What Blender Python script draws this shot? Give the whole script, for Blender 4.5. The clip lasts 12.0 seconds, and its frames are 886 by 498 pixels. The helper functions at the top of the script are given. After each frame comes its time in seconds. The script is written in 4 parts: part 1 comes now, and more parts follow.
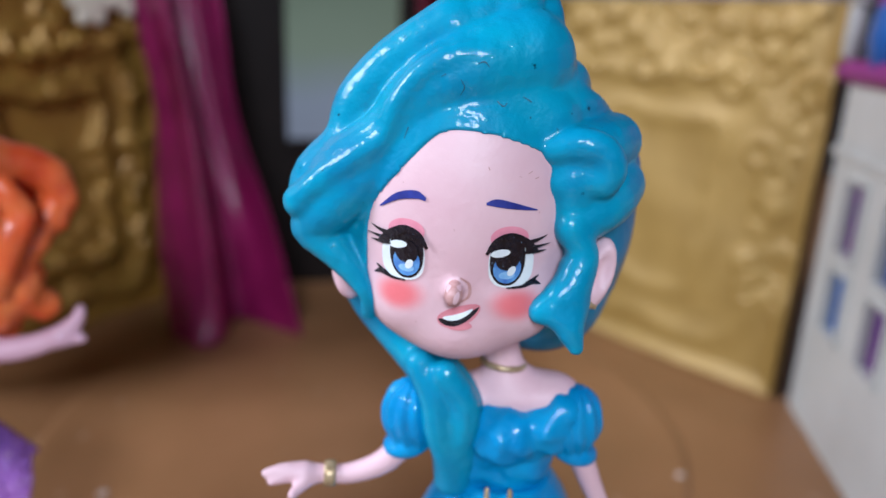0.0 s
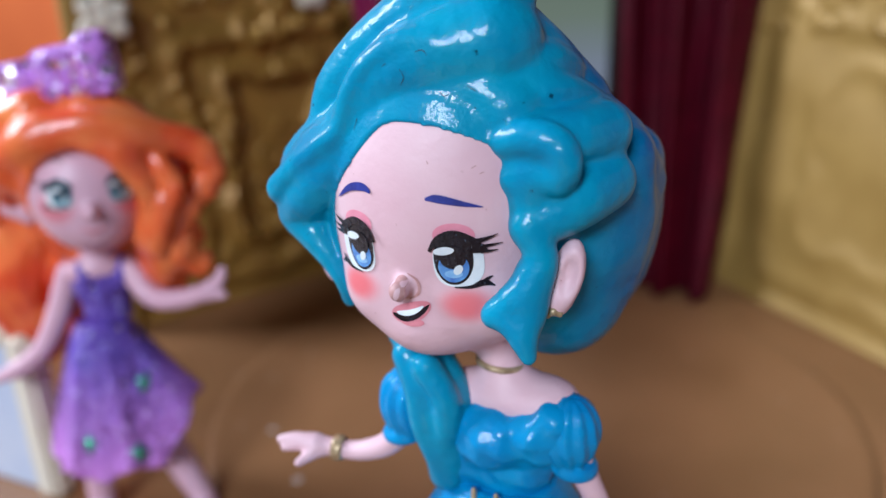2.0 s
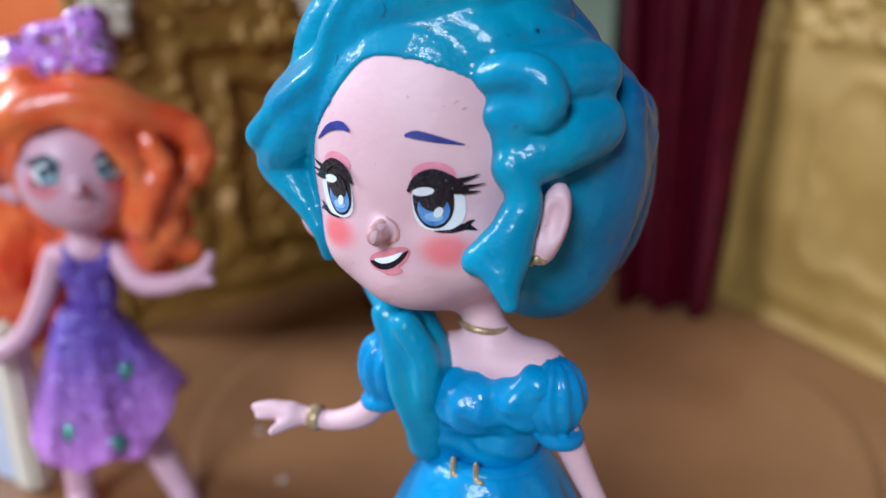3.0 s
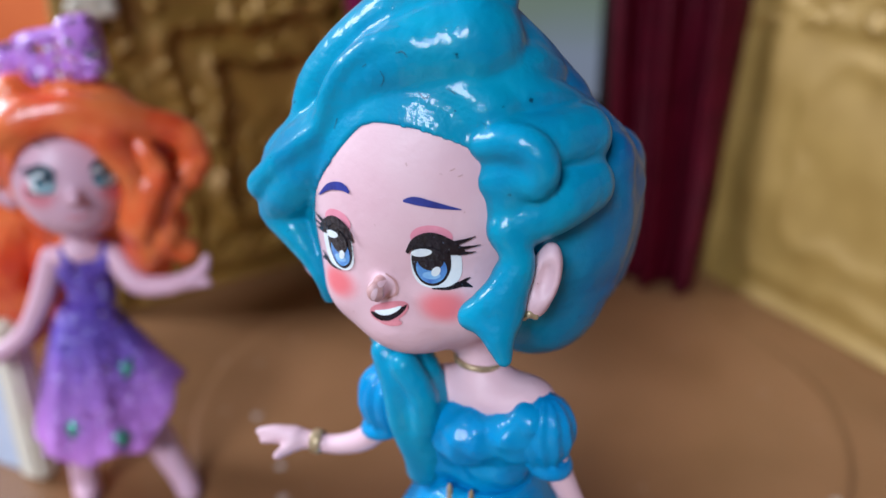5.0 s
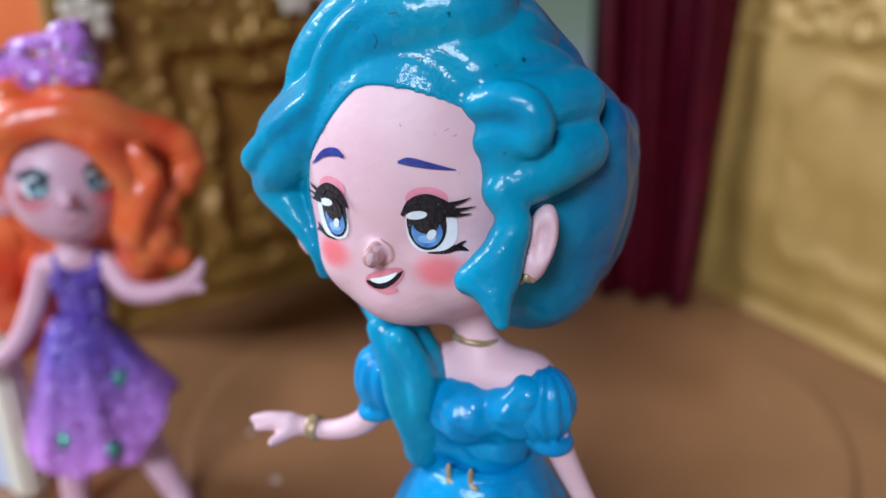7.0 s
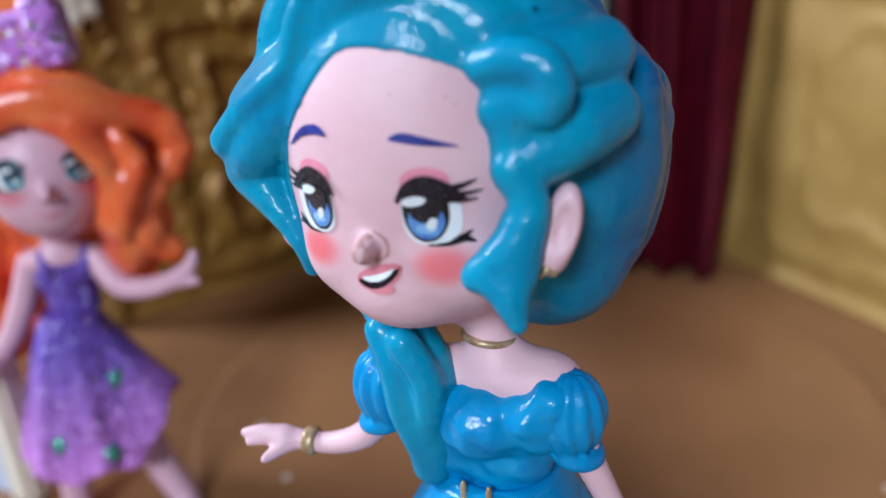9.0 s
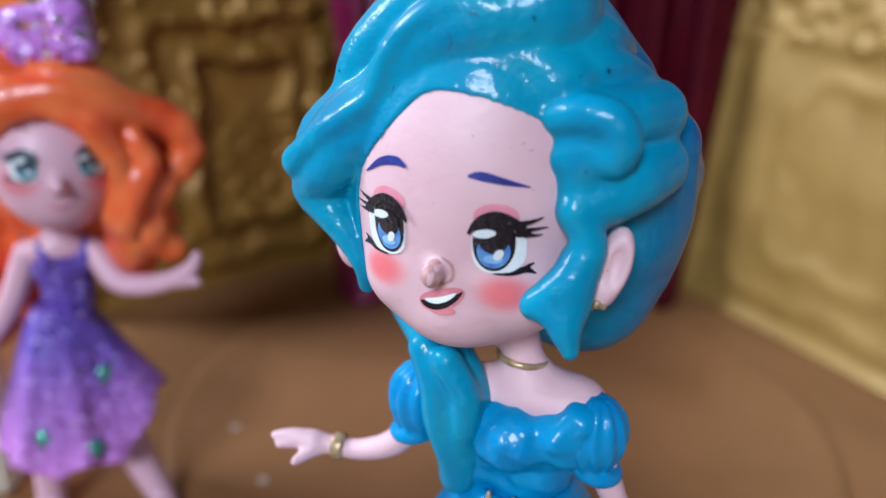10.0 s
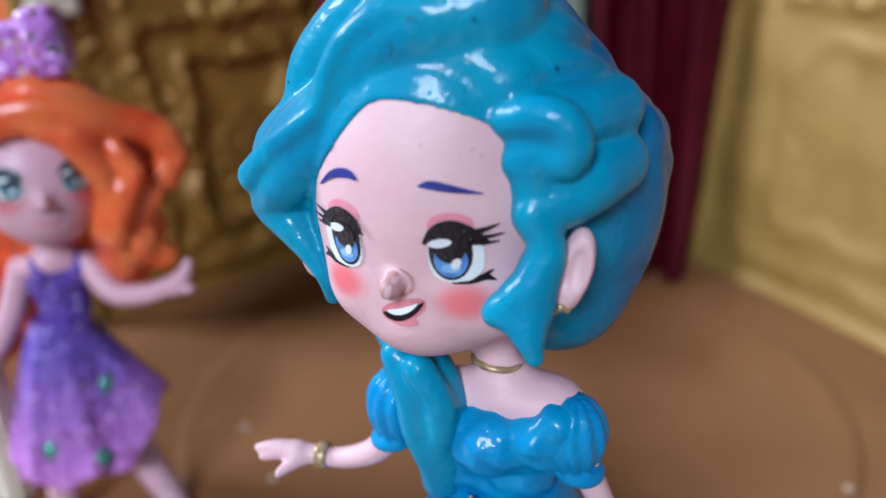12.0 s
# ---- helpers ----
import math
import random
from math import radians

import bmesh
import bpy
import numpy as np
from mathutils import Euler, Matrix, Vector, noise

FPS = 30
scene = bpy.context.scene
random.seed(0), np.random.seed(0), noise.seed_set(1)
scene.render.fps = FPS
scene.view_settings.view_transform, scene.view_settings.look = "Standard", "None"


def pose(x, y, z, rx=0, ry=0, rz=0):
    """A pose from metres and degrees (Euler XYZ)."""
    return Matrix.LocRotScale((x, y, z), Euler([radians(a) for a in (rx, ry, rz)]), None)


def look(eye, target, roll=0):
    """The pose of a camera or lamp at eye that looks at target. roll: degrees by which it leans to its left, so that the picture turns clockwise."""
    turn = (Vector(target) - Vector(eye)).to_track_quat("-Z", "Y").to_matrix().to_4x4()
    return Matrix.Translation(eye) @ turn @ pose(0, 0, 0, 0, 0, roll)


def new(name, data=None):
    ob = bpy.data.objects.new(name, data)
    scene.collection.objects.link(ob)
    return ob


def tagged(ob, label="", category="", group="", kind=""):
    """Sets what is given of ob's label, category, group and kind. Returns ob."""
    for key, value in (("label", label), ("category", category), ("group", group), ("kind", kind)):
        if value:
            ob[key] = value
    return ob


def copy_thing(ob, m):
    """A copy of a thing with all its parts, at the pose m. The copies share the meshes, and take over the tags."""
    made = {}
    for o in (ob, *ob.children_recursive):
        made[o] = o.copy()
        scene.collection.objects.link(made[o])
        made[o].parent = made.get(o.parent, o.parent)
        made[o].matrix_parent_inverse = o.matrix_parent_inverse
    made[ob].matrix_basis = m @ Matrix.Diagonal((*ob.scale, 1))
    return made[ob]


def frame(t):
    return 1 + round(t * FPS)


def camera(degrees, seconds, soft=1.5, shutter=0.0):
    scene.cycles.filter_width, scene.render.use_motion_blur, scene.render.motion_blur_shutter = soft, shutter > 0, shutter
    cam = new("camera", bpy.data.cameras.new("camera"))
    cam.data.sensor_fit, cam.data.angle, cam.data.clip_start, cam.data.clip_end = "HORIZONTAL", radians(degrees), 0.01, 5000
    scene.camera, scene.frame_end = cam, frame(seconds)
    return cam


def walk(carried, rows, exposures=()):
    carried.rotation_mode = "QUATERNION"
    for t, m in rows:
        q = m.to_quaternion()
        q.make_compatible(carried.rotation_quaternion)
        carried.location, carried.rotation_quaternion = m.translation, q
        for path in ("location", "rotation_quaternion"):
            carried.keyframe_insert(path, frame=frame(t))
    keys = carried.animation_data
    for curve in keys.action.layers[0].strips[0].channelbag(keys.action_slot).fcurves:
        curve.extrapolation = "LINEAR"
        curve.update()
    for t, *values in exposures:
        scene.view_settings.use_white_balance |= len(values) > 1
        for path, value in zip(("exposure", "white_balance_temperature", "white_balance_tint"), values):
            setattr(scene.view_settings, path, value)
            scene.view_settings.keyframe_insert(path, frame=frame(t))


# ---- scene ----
cam = camera(61.44, 12.0)
PATH = [
    (0, (0.00368, -0.09439, 0.11986), (-0.00218, 0.00098, 0.09037), 2.32),
    (0.5, (0.01382, -0.09329, 0.11673), (-0.00562, -0.00010, 0.08611), 1.74),
    (1, (0.02730, -0.08718, 0.11771), (-0.00589, 0.00168, 0.08606), 1.24),
    (1.5, (0.04006, -0.08171, 0.12261), (-0.00154, 0.00230, 0.08780), 0.14),
    (2, (0.03518, -0.08280, 0.12220), (-0.00538, 0.00201, 0.08813), -1.67),
    (2.5, (0.03549, -0.08080, 0.11608), (-0.00532, 0.00486, 0.08448), 0.21),
    (3, (0.03709, -0.08167, 0.11287), (-0.00444, 0.00418, 0.08278), -0.42),
    (3.5, (0.02705, -0.08194, 0.12223), (-0.00989, 0.00388, 0.08657), -0.90),
    (5.5, (0.03796, -0.08195, 0.12404), (-0.00161, 0.00246, 0.08785), -0.31),
    (6, (0.03425, -0.08178, 0.12338), (-0.00394, 0.00344, 0.08761), 0.35),
    (6.5, (0.04075, -0.08417, 0.11234), (0.00031, 0.00227, 0.08243), -2.18),
    (7, (0.03695, -0.08380, 0.11696), (-0.00223, 0.00256, 0.08526), -1.11),
    (9, (0.03311, -0.07277, 0.11461), (-0.00757, 0.01164, 0.07968), -3.52),
    (9.5, (0.03191, -0.07829, 0.12095), (-0.00742, 0.00630, 0.08492), -0.44),
    (10, (0.02518, -0.08177, 0.11829), (-0.00894, 0.00600, 0.08464), 2.01),
    (10.5, (0.02764, -0.07990, 0.12133), (-0.00729, 0.00633, 0.08468), -0.67),
    (11, (0.02875, -0.07833, 0.11957), (-0.00658, 0.00751, 0.08238), -3.55),
    (11.5, (0.02964, -0.07807, 0.11977), (-0.00676, 0.00760, 0.08323), -1.87),
    (12, (0.02965, -0.07732, 0.12058), (-0.00651, 0.00850, 0.08416), -1.81),
]
walk(cam, [(t, look(eye, target, roll)) for t, eye, target, roll in PATH])
cam.data.dof.use_dof = True
cam.data.dof.focus_distance = 0.076
cam.data.dof.aperture_fstop = 13.0

# ---- light: daylight through the room's two windows ----
world = bpy.data.worlds.new("sky")
scene.world = world
world.use_nodes = True
sky = world.node_tree.nodes.new("ShaderNodeTexSky")
sky.sky_type, sky.sun_disc, sky.sun_elevation, sky.sun_rotation = "NISHITA", False, radians(40), radians(250)
world.node_tree.links.new(sky.outputs[0], world.node_tree.nodes["Background"].inputs[0])
world.node_tree.nodes["Background"].inputs[1].default_value = 0.1


def window_light(name, place, target, width, height, watts, color):
    lamp = bpy.data.lights.new(name, "AREA")
    lamp.shape, lamp.size, lamp.size_y, lamp.energy, lamp.color = "RECTANGLE", width, height, watts, color
    ob = new(name, lamp)
    ob.matrix_world = look(place, target)
    return ob


window_light("window_light_west", (-1.52, -0.35, 1.05), (0.0, 0.02, 0.05), 0.6, 0.6, 37, (0.805, 0.91, 1.085))
window_light("window_light_south", (0.12, -1.52, 1.0), (0.0, 0.1, 0.05), 0.5, 0.5, 29, (0.805, 0.91, 1.085))
scene.view_settings.exposure = 0.0

C = 0.01  # the toys are laid out in centimetres


# ---- materials ----
def lin(r, g, b):
    f = lambda v: v / 12.92 if v <= 0.04045 else ((v + 0.055) / 1.055) ** 2.4
    return (f(r / 255), f(g / 255), f(b / 255), 1)


def material(name, a, b=None, rough=0.5, metal=0.0, grain=300.0, bump=0.15, coat=0.0, mix=0.5, fine=1500.0, spots=None, subsurface=0.0):
    """A painted surface: two tones mixed by a coarse noise, roughness and relief from a fine one."""
    m = bpy.data.materials.new(name)
    m.use_nodes = True
    n, l = m.node_tree.nodes, m.node_tree.links
    p = n["Principled BSDF"]
    co = n.new("ShaderNodeTexCoord")
    big = n.new("ShaderNodeTexNoise")
    big.inputs["Scale"].default_value, big.inputs["Detail"].default_value = grain, 5
    small = n.new("ShaderNodeTexNoise")
    small.inputs["Scale"].default_value, small.inputs["Detail"].default_value = fine, 3
    l.new(co.outputs["Object"], big.inputs["Vector"])
    l.new(co.outputs["Object"], small.inputs["Vector"])
    ramp = n.new("ShaderNodeMapRange")
    ramp.inputs["From Min"].default_value, ramp.inputs["From Max"].default_value = mix - 0.22, mix + 0.22
    l.new(big.outputs[0], ramp.inputs["Value"])
    blend = n.new("ShaderNodeMix")
    blend.data_type = "RGBA"
    blend.inputs[6].default_value, blend.inputs[7].default_value = a, b or tuple(v * 0.85 for v in a[:3]) + (1,)
    l.new(ramp.outputs[0], blend.inputs[0])
    out = blend.outputs[2]
    if spots:
        vor = n.new("ShaderNodeTexNoise")
        vor.inputs["Scale"].default_value, vor.inputs["Detail"].default_value = spots[1], 6
        l.new(co.outputs["Object"], vor.inputs["Vector"])
        cut = n.new("ShaderNodeMapRange")
        cut.inputs["From Min"].default_value, cut.inputs["From Max"].default_value = spots[2], spots[2] + 0.04
        l.new(vor.outputs[0], cut.inputs["Value"])
        two = n.new("ShaderNodeMix")
        two.data_type = "RGBA"
        two.inputs[7].default_value = spots[0]
        l.new(cut.outputs[0], two.inputs[0])
        l.new(out, two.inputs[6])
        out = two.outputs[2]
    l.new(out, p.inputs["Base Color"])
    rr = n.new("ShaderNodeMapRange")
    rr.inputs["To Min"].default_value, rr.inputs["To Max"].default_value = max(rough - 0.08, 0.02), rough + 0.1
    l.new(small.outputs[0], rr.inputs["Value"])
    l.new(rr.outputs[0], p.inputs["Roughness"])
    bp = n.new("ShaderNodeBump")
    bp.inputs["Strength"].default_value, bp.inputs["Distance"].default_value = bump, 0.0004
    l.new(small.outputs[0], bp.inputs["Height"])
    l.new(bp.outputs[0], p.inputs["Normal"])
    l.new(bp.outputs[0], p.inputs["Coat Normal"])
    p.inputs["Metallic"].default_value = metal
    p.inputs["Coat Weight"].default_value, p.inputs["Coat Roughness"].default_value = coat, 0.06
    if subsurface:
        p.inputs["Subsurface Weight"].default_value = subsurface
        p.inputs["Subsurface Radius"].default_value, p.inputs["Subsurface Scale"].default_value = (0.004, 0.002, 0.0015), 0.5
    return m


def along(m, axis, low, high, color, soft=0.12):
    """A second colour that takes over along one axis of the thing, with a ragged brushed edge."""
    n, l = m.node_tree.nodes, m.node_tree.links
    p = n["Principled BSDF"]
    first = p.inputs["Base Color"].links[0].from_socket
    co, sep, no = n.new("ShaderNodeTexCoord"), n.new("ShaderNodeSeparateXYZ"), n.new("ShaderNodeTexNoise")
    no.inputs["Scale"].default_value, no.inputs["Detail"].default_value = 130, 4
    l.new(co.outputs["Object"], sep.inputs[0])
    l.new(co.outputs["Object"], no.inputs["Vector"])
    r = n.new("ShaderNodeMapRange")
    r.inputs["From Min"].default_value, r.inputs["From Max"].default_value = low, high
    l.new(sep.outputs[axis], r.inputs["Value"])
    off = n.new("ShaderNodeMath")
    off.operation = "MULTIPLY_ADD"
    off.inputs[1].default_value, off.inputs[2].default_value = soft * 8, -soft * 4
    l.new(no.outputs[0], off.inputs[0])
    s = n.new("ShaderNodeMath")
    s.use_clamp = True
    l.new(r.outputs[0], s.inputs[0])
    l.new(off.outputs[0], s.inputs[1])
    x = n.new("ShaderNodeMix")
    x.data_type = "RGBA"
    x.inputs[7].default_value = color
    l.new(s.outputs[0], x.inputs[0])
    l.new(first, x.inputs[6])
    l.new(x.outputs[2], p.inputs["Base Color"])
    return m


def blush(m, places, radius, color, strength=0.85):
    """Soft round patches of another paint."""
    n, l = m.node_tree.nodes, m.node_tree.links
    p = n["Principled BSDF"]
    co = n.new("ShaderNodeTexCoord")
    for x, y, z in places:
        first = p.inputs["Base Color"].links[0].from_socket
        sub = n.new("ShaderNodeVectorMath")
        sub.operation = "SUBTRACT"
        sub.inputs[1].default_value = (x * C, y * C, z * C)
        l.new(co.outputs["Object"], sub.inputs[0])
        sc = n.new("ShaderNodeVectorMath")
        sc.operation = "MULTIPLY"
        sc.inputs[1].default_value = (1, 1, 1.5)
        l.new(sub.outputs[0], sc.inputs[0])
        ln = n.new("ShaderNodeVectorMath")
        ln.operation = "LENGTH"
        l.new(sc.outputs[0], ln.inputs[0])
        r = n.new("ShaderNodeMapRange")
        r.interpolation_type = "SMOOTHERSTEP"
        r.inputs["From Min"].default_value, r.inputs["From Max"].default_value = radius * 0.25 * C, radius * C
        r.inputs["To Min"].default_value, r.inputs["To Max"].default_value = strength, 0
        l.new(ln.outputs["Value"], r.inputs["Value"])
        x2 = n.new("ShaderNodeMix")
        x2.data_type = "RGBA"
        x2.inputs[7].default_value = color
        l.new(r.outputs[0], x2.inputs[0])
        l.new(first, x2.inputs[6])
        l.new(x2.outputs[2], p.inputs["Base Color"])
    return m


def glitter(m, scale=900, amount=0.72):
    """Flakes of foil in the paint, each tilted its own way."""
    n, l = m.node_tree.nodes, m.node_tree.links
    p = n["Principled BSDF"]
    co, v = n.new("ShaderNodeTexCoord"), n.new("ShaderNodeTexVoronoi")
    v.inputs["Scale"].default_value = scale
    l.new(co.outputs["Object"], v.inputs["Vector"])
    sep = n.new("ShaderNodeSeparateColor")
    l.new(v.outputs["Color"], sep.inputs[0])
    cut = n.new("ShaderNodeMath")
    cut.operation = "GREATER_THAN"
    cut.inputs[1].default_value = amount
    l.new(sep.outputs[0], cut.inputs[0])
    l.new(cut.outputs[0], p.inputs["Metallic"])
    geo, mul, add = n.new("ShaderNodeNewGeometry"), n.new("ShaderNodeVectorMath"), n.new("ShaderNodeVectorMath")
    mul.operation = "MULTIPLY_ADD"
    mul.inputs[1].default_value, mul.inputs[2].default_value = (1.1, 1.1, 1.1), (-0.55, -0.55, -0.55)
    l.new(v.outputs["Color"], mul.inputs[0])
    l.new(geo.outputs["Normal"], add.inputs[0])
    l.new(mul.outputs[0], add.inputs[1])
    nrm = n.new("ShaderNodeVectorMath")
    nrm.operation = "NORMALIZE"
    l.new(add.outputs[0], nrm.inputs[0])
    l.new(nrm.outputs[0], p.inputs["Normal"])
    x = n.new("ShaderNodeMix")
    x.data_type = "RGBA"
    x.inputs[7].default_value = (0.95, 0.85, 0.95, 1)
    first = p.inputs["Base Color"].links[0].from_socket
    l.new(cut.outputs[0], x.inputs[0])
    l.new(first, x.inputs[6])
    l.new(x.outputs[2], p.inputs["Base Color"])
    return m


SKIN = blush(material("pink_skin_paint", lin(228, 192, 198), lin(222, 180, 188), rough=0.5, grain=150, bump=0.14, fine=900, spots=(lin(190, 142, 142), 900, 0.72)),
             [(-0.72, -1.2, 9.02), (0.80, -1.2, 8.95)], 0.52, lin(228, 92, 98))
# bluer towards the back, with the bun's shade painted into that darker colour
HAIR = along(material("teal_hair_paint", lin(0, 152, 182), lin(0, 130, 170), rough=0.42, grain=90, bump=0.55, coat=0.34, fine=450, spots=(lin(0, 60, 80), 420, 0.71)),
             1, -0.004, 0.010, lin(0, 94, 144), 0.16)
DRESS = material("blue_dress_paint", lin(0, 148, 200), lin(0, 122, 182), rough=0.42, grain=120, bump=0.55, coat=0.34, fine=450)
for paint in (HAIR, DRESS):
    for node in paint.node_tree.nodes:
        if node.type == "BSDF_PRINCIPLED":
            node.inputs["Specular IOR Level"].default_value = 0.1
GOLD_PAINT = material("old_gold_paint", lin(204, 184, 148), lin(148, 120, 84), rough=0.35, metal=0.45, grain=700)
BLACK = material("black_eye_paint", lin(16, 14, 20), lin(30, 28, 38), rough=0.25, grain=900, bump=0.4, spots=(lin(110, 130, 150), 1700, 0.68))
WHITE = material("white_eye_paint", lin(236, 244, 244), lin(222, 232, 236), rough=0.4, grain=600)
IRIS = material("sky_blue_eye_paint", lin(104, 168, 224), lin(62, 112, 186), rough=0.3, grain=700)
IRIS_LIGHT = material("pale_blue_eye_paint", lin(160, 206, 238), lin(120, 178, 226), rough=0.3, grain=900)
NAVY = material("navy_brow_paint", lin(36, 44, 120), lin(48, 62, 150), rough=0.4, grain=700)
ROSE = material("rose_lid_paint", lin(236, 152, 170), lin(226, 138, 156), rough=0.5, grain=600)
LIP = material("pink_lip_paint", lin(222, 140, 150), lin(208, 124, 136), rough=0.4, grain=600)
GOLD = material("gold_relief", lin(164, 124, 56), lin(132, 94, 38), rough=0.42, metal=0.35, grain=60, bump=0.35, fine=420)
GOLD2 = material("pale_gold_panel", lin(168, 134, 72), lin(150, 117, 58), rough=0.5, metal=0.2, grain=70, bump=0.3, fine=420, spots=(lin(120, 84, 60), 180, 0.70))
CREAM = material("cream_plastic", lin(226, 218, 200), lin(214, 204, 184), rough=0.4, grain=90, bump=0.1)
SATIN = material("magenta_satin", lin(136, 24, 80), lin(108, 15, 60), rough=0.36, grain=70, bump=0.2, fine=2500, coat=0.2)
VELVET = material("wine_satin", lin(80, 5, 24), lin(58, 3, 16), rough=0.5, grain=70, bump=0.2, fine=2500)
FLOOR = material("tan_board", lin(148, 104, 70), lin(128, 89, 57), rough=0.36, grain=22, bump=0.12, fine=700, spots=(lin(172, 134, 106), 120, 0.68))
DARK = material("dark_brown_board", lin(26, 17, 14), lin(18, 12, 10), rough=0.6, grain=60)
for cloth, gloss in ((VELVET, 0.12), (SATIN, 0.35), (DARK, 0.15)):
    cloth.node_tree.nodes["Principled BSDF"].inputs["Specular IOR Level"].default_value = gloss
RED_SKIN = blush(material("lilac_pink_skin_paint", lin(222, 178, 192), lin(214, 168, 184), rough=0.42, grain=90, bump=0.06),
                 [(-0.75, -1.3, 8.75), (0.75, -1.3, 8.75)], 0.6, lin(220, 110, 120), 0.7)
ORANGE = along(material("orange_hair_paint", lin(230, 70, 28), lin(244, 140, 78), rough=0.34, grain=110, bump=0.15, coat=0.2, fine=500),
               2, 0.075, 0.03, lin(206, 42, 18), 0.2)
VIOLET = along(glitter(material("violet_ombre_dress", lin(108, 82, 180), lin(96, 70, 166), rough=0.4, grain=100), 1500, 0.985), 2, 0.052, 0.026, lin(206, 130, 214), 0.05)
BOW = glitter(material("lilac_glitter", lin(206, 142, 228), lin(180, 112, 208), rough=0.3, grain=200), 750, 0.80)
GREEN = material("green_sequin", lin(70, 160, 120), lin(90, 190, 170), rough=0.2, metal=0.5, grain=500)
TEAL_EYE = material("teal_eye_print", lin(60, 120, 140), lin(90, 160, 176), rough=0.3, grain=500)
PLASTER = material("dim_grey_plaster", lin(60, 61, 64), lin(52, 53, 56), rough=0.8, grain=3, bump=0.3, fine=60)
TERRACOTTA = material("orange_wall_paint", lin(226, 112, 50), lin(208, 96, 42), rough=0.7, grain=8, bump=0.3, fine=80)
TOY_WHITE = material("white_toy_plastic", lin(196, 195, 190), lin(182, 180, 174), rough=0.35, grain=40, bump=0.05)
PANE_BLUE = material("blue_pane_print", lin(40, 100, 170), lin(30, 76, 140), rough=0.2, grain=120)
PANE_PURPLE = material("purple_pane_print", lin(112, 60, 120), lin(84, 50, 110), rough=0.2, grain=120)
PANE_SLATE = material("slate_pane_print", lin(84, 100, 150), lin(70, 84, 134), rough=0.2, grain=120)
ROOF = material("magenta_roof_plastic", lin(150, 48, 132), lin(132, 40, 120), rough=0.35, grain=60)


# ---- sculpting: smooth solids in centimetres ----
def v3(p):
    return np.array(p, np.float32)


def ball(c, r):
    c = v3(c)
    return lambda P: np.sqrt(((P - c) ** 2).sum(-1)) - r


def egg(c, r, rot=None):
    c, r = v3(c), v3(r)
    turn = np.array(Euler([radians(a) for a in rot]).to_matrix(), np.float32) if rot else None

    def f(P):
        q = P - c
        if turn is not None:
            q = q @ turn
        k0 = np.sqrt(((q / r) ** 2).sum(-1)) + 1e-6
        return k0 * (k0 - 1) / (np.sqrt(((q / r**2) ** 2).sum(-1)) + 1e-6)
    return f


def rope(points, steps=3, k=0.06, flat=None):
    """A tapering lock through (x, y, z, radius), rounded between its points."""
    q = np.array(points, float)
    if steps > 1 and len(q) > 2:
        e = np.vstack([2 * q[0] - q[1], q, 2 * q[-1] - q[-2]])
        out = []
        for i in range(1, len(e) - 2):
            for t in np.arange(steps) / steps:
                a, b, c, d = e[i - 1], e[i], e[i + 1], e[i + 2]
                out.append(0.5 * (2 * b + (c - a) * t + (2 * a - 5 * b + 4 * c - d) * t**2 + (3 * b - a - 3 * c + d) * t**3))
        q = np.array(out + [q[-1]])
    q = q.astype(np.float32)

    def f(P):
        best = None
        for a, b in zip(q[:-1], q[1:]):
            ab = b[:3] - a[:3]
            t = np.clip(((P - a[:3]) @ ab) / (ab @ ab + 1e-9), 0, 1)
            d = np.sqrt(((P - a[:3] - t[..., None] * ab) ** 2).sum(-1)) - (a[3] + t * (b[3] - a[3]))
            best = d if best is None else np.minimum(best, d)
        return best
    return f


def block(c, half, r, rot=(0, 0, 0)):
    c, half = v3(c), v3(half) - r
    turn = np.array(Euler([radians(a) for a in rot]).to_matrix(), np.float32)

    def f(P):
        q = np.abs((P - c) @ turn) - half
        return np.sqrt((np.maximum(q, 0) ** 2).sum(-1)) + np.minimum(q.max(-1), 0) - r
    return f


def join(fs, k=0.12):
    def f(P):
        d = fs[0](P)
        for g in fs[1:]:
            e = g(P)
            h = np.maximum(k - np.abs(d - e), 0) / k
            d = np.minimum(d, e) - h * h * k * 0.25
        return d
    return f


def cut(f, g, k=0.05):
    """f without g."""
    def h(P):
        d, e = f(P), -g(P)
        m = np.maximum(k - np.abs(d - e), 0) / k
        return np.maximum(d, e) + m * m * k * 0.25
    return h


def prism(outline, y_back):
    """A convex outline in x and z, pushed through from the front to y_back."""
    pts = np.array(outline, np.float32)
    mid = pts.mean(0)
    walls = []
    for a, b in zip(pts, np.roll(pts, -1, 0)):
        n = np.array([b[1] - a[1], a[0] - b[0]], np.float32)
        n /= np.linalg.norm(n)
        if n @ (mid - a) > 0:
            n = -n
        walls.append((n, n @ a))

    def f(P):
        d = P[..., 1] - y_back
        for n, o in walls:
            e = P[..., 0] * n[0] + P[..., 2] * n[1] - o
            h = np.maximum(0.15 - np.abs(d - e), 0) / 0.15
            d = np.maximum(d, e) + h * h * 0.0375
        return d
    return f


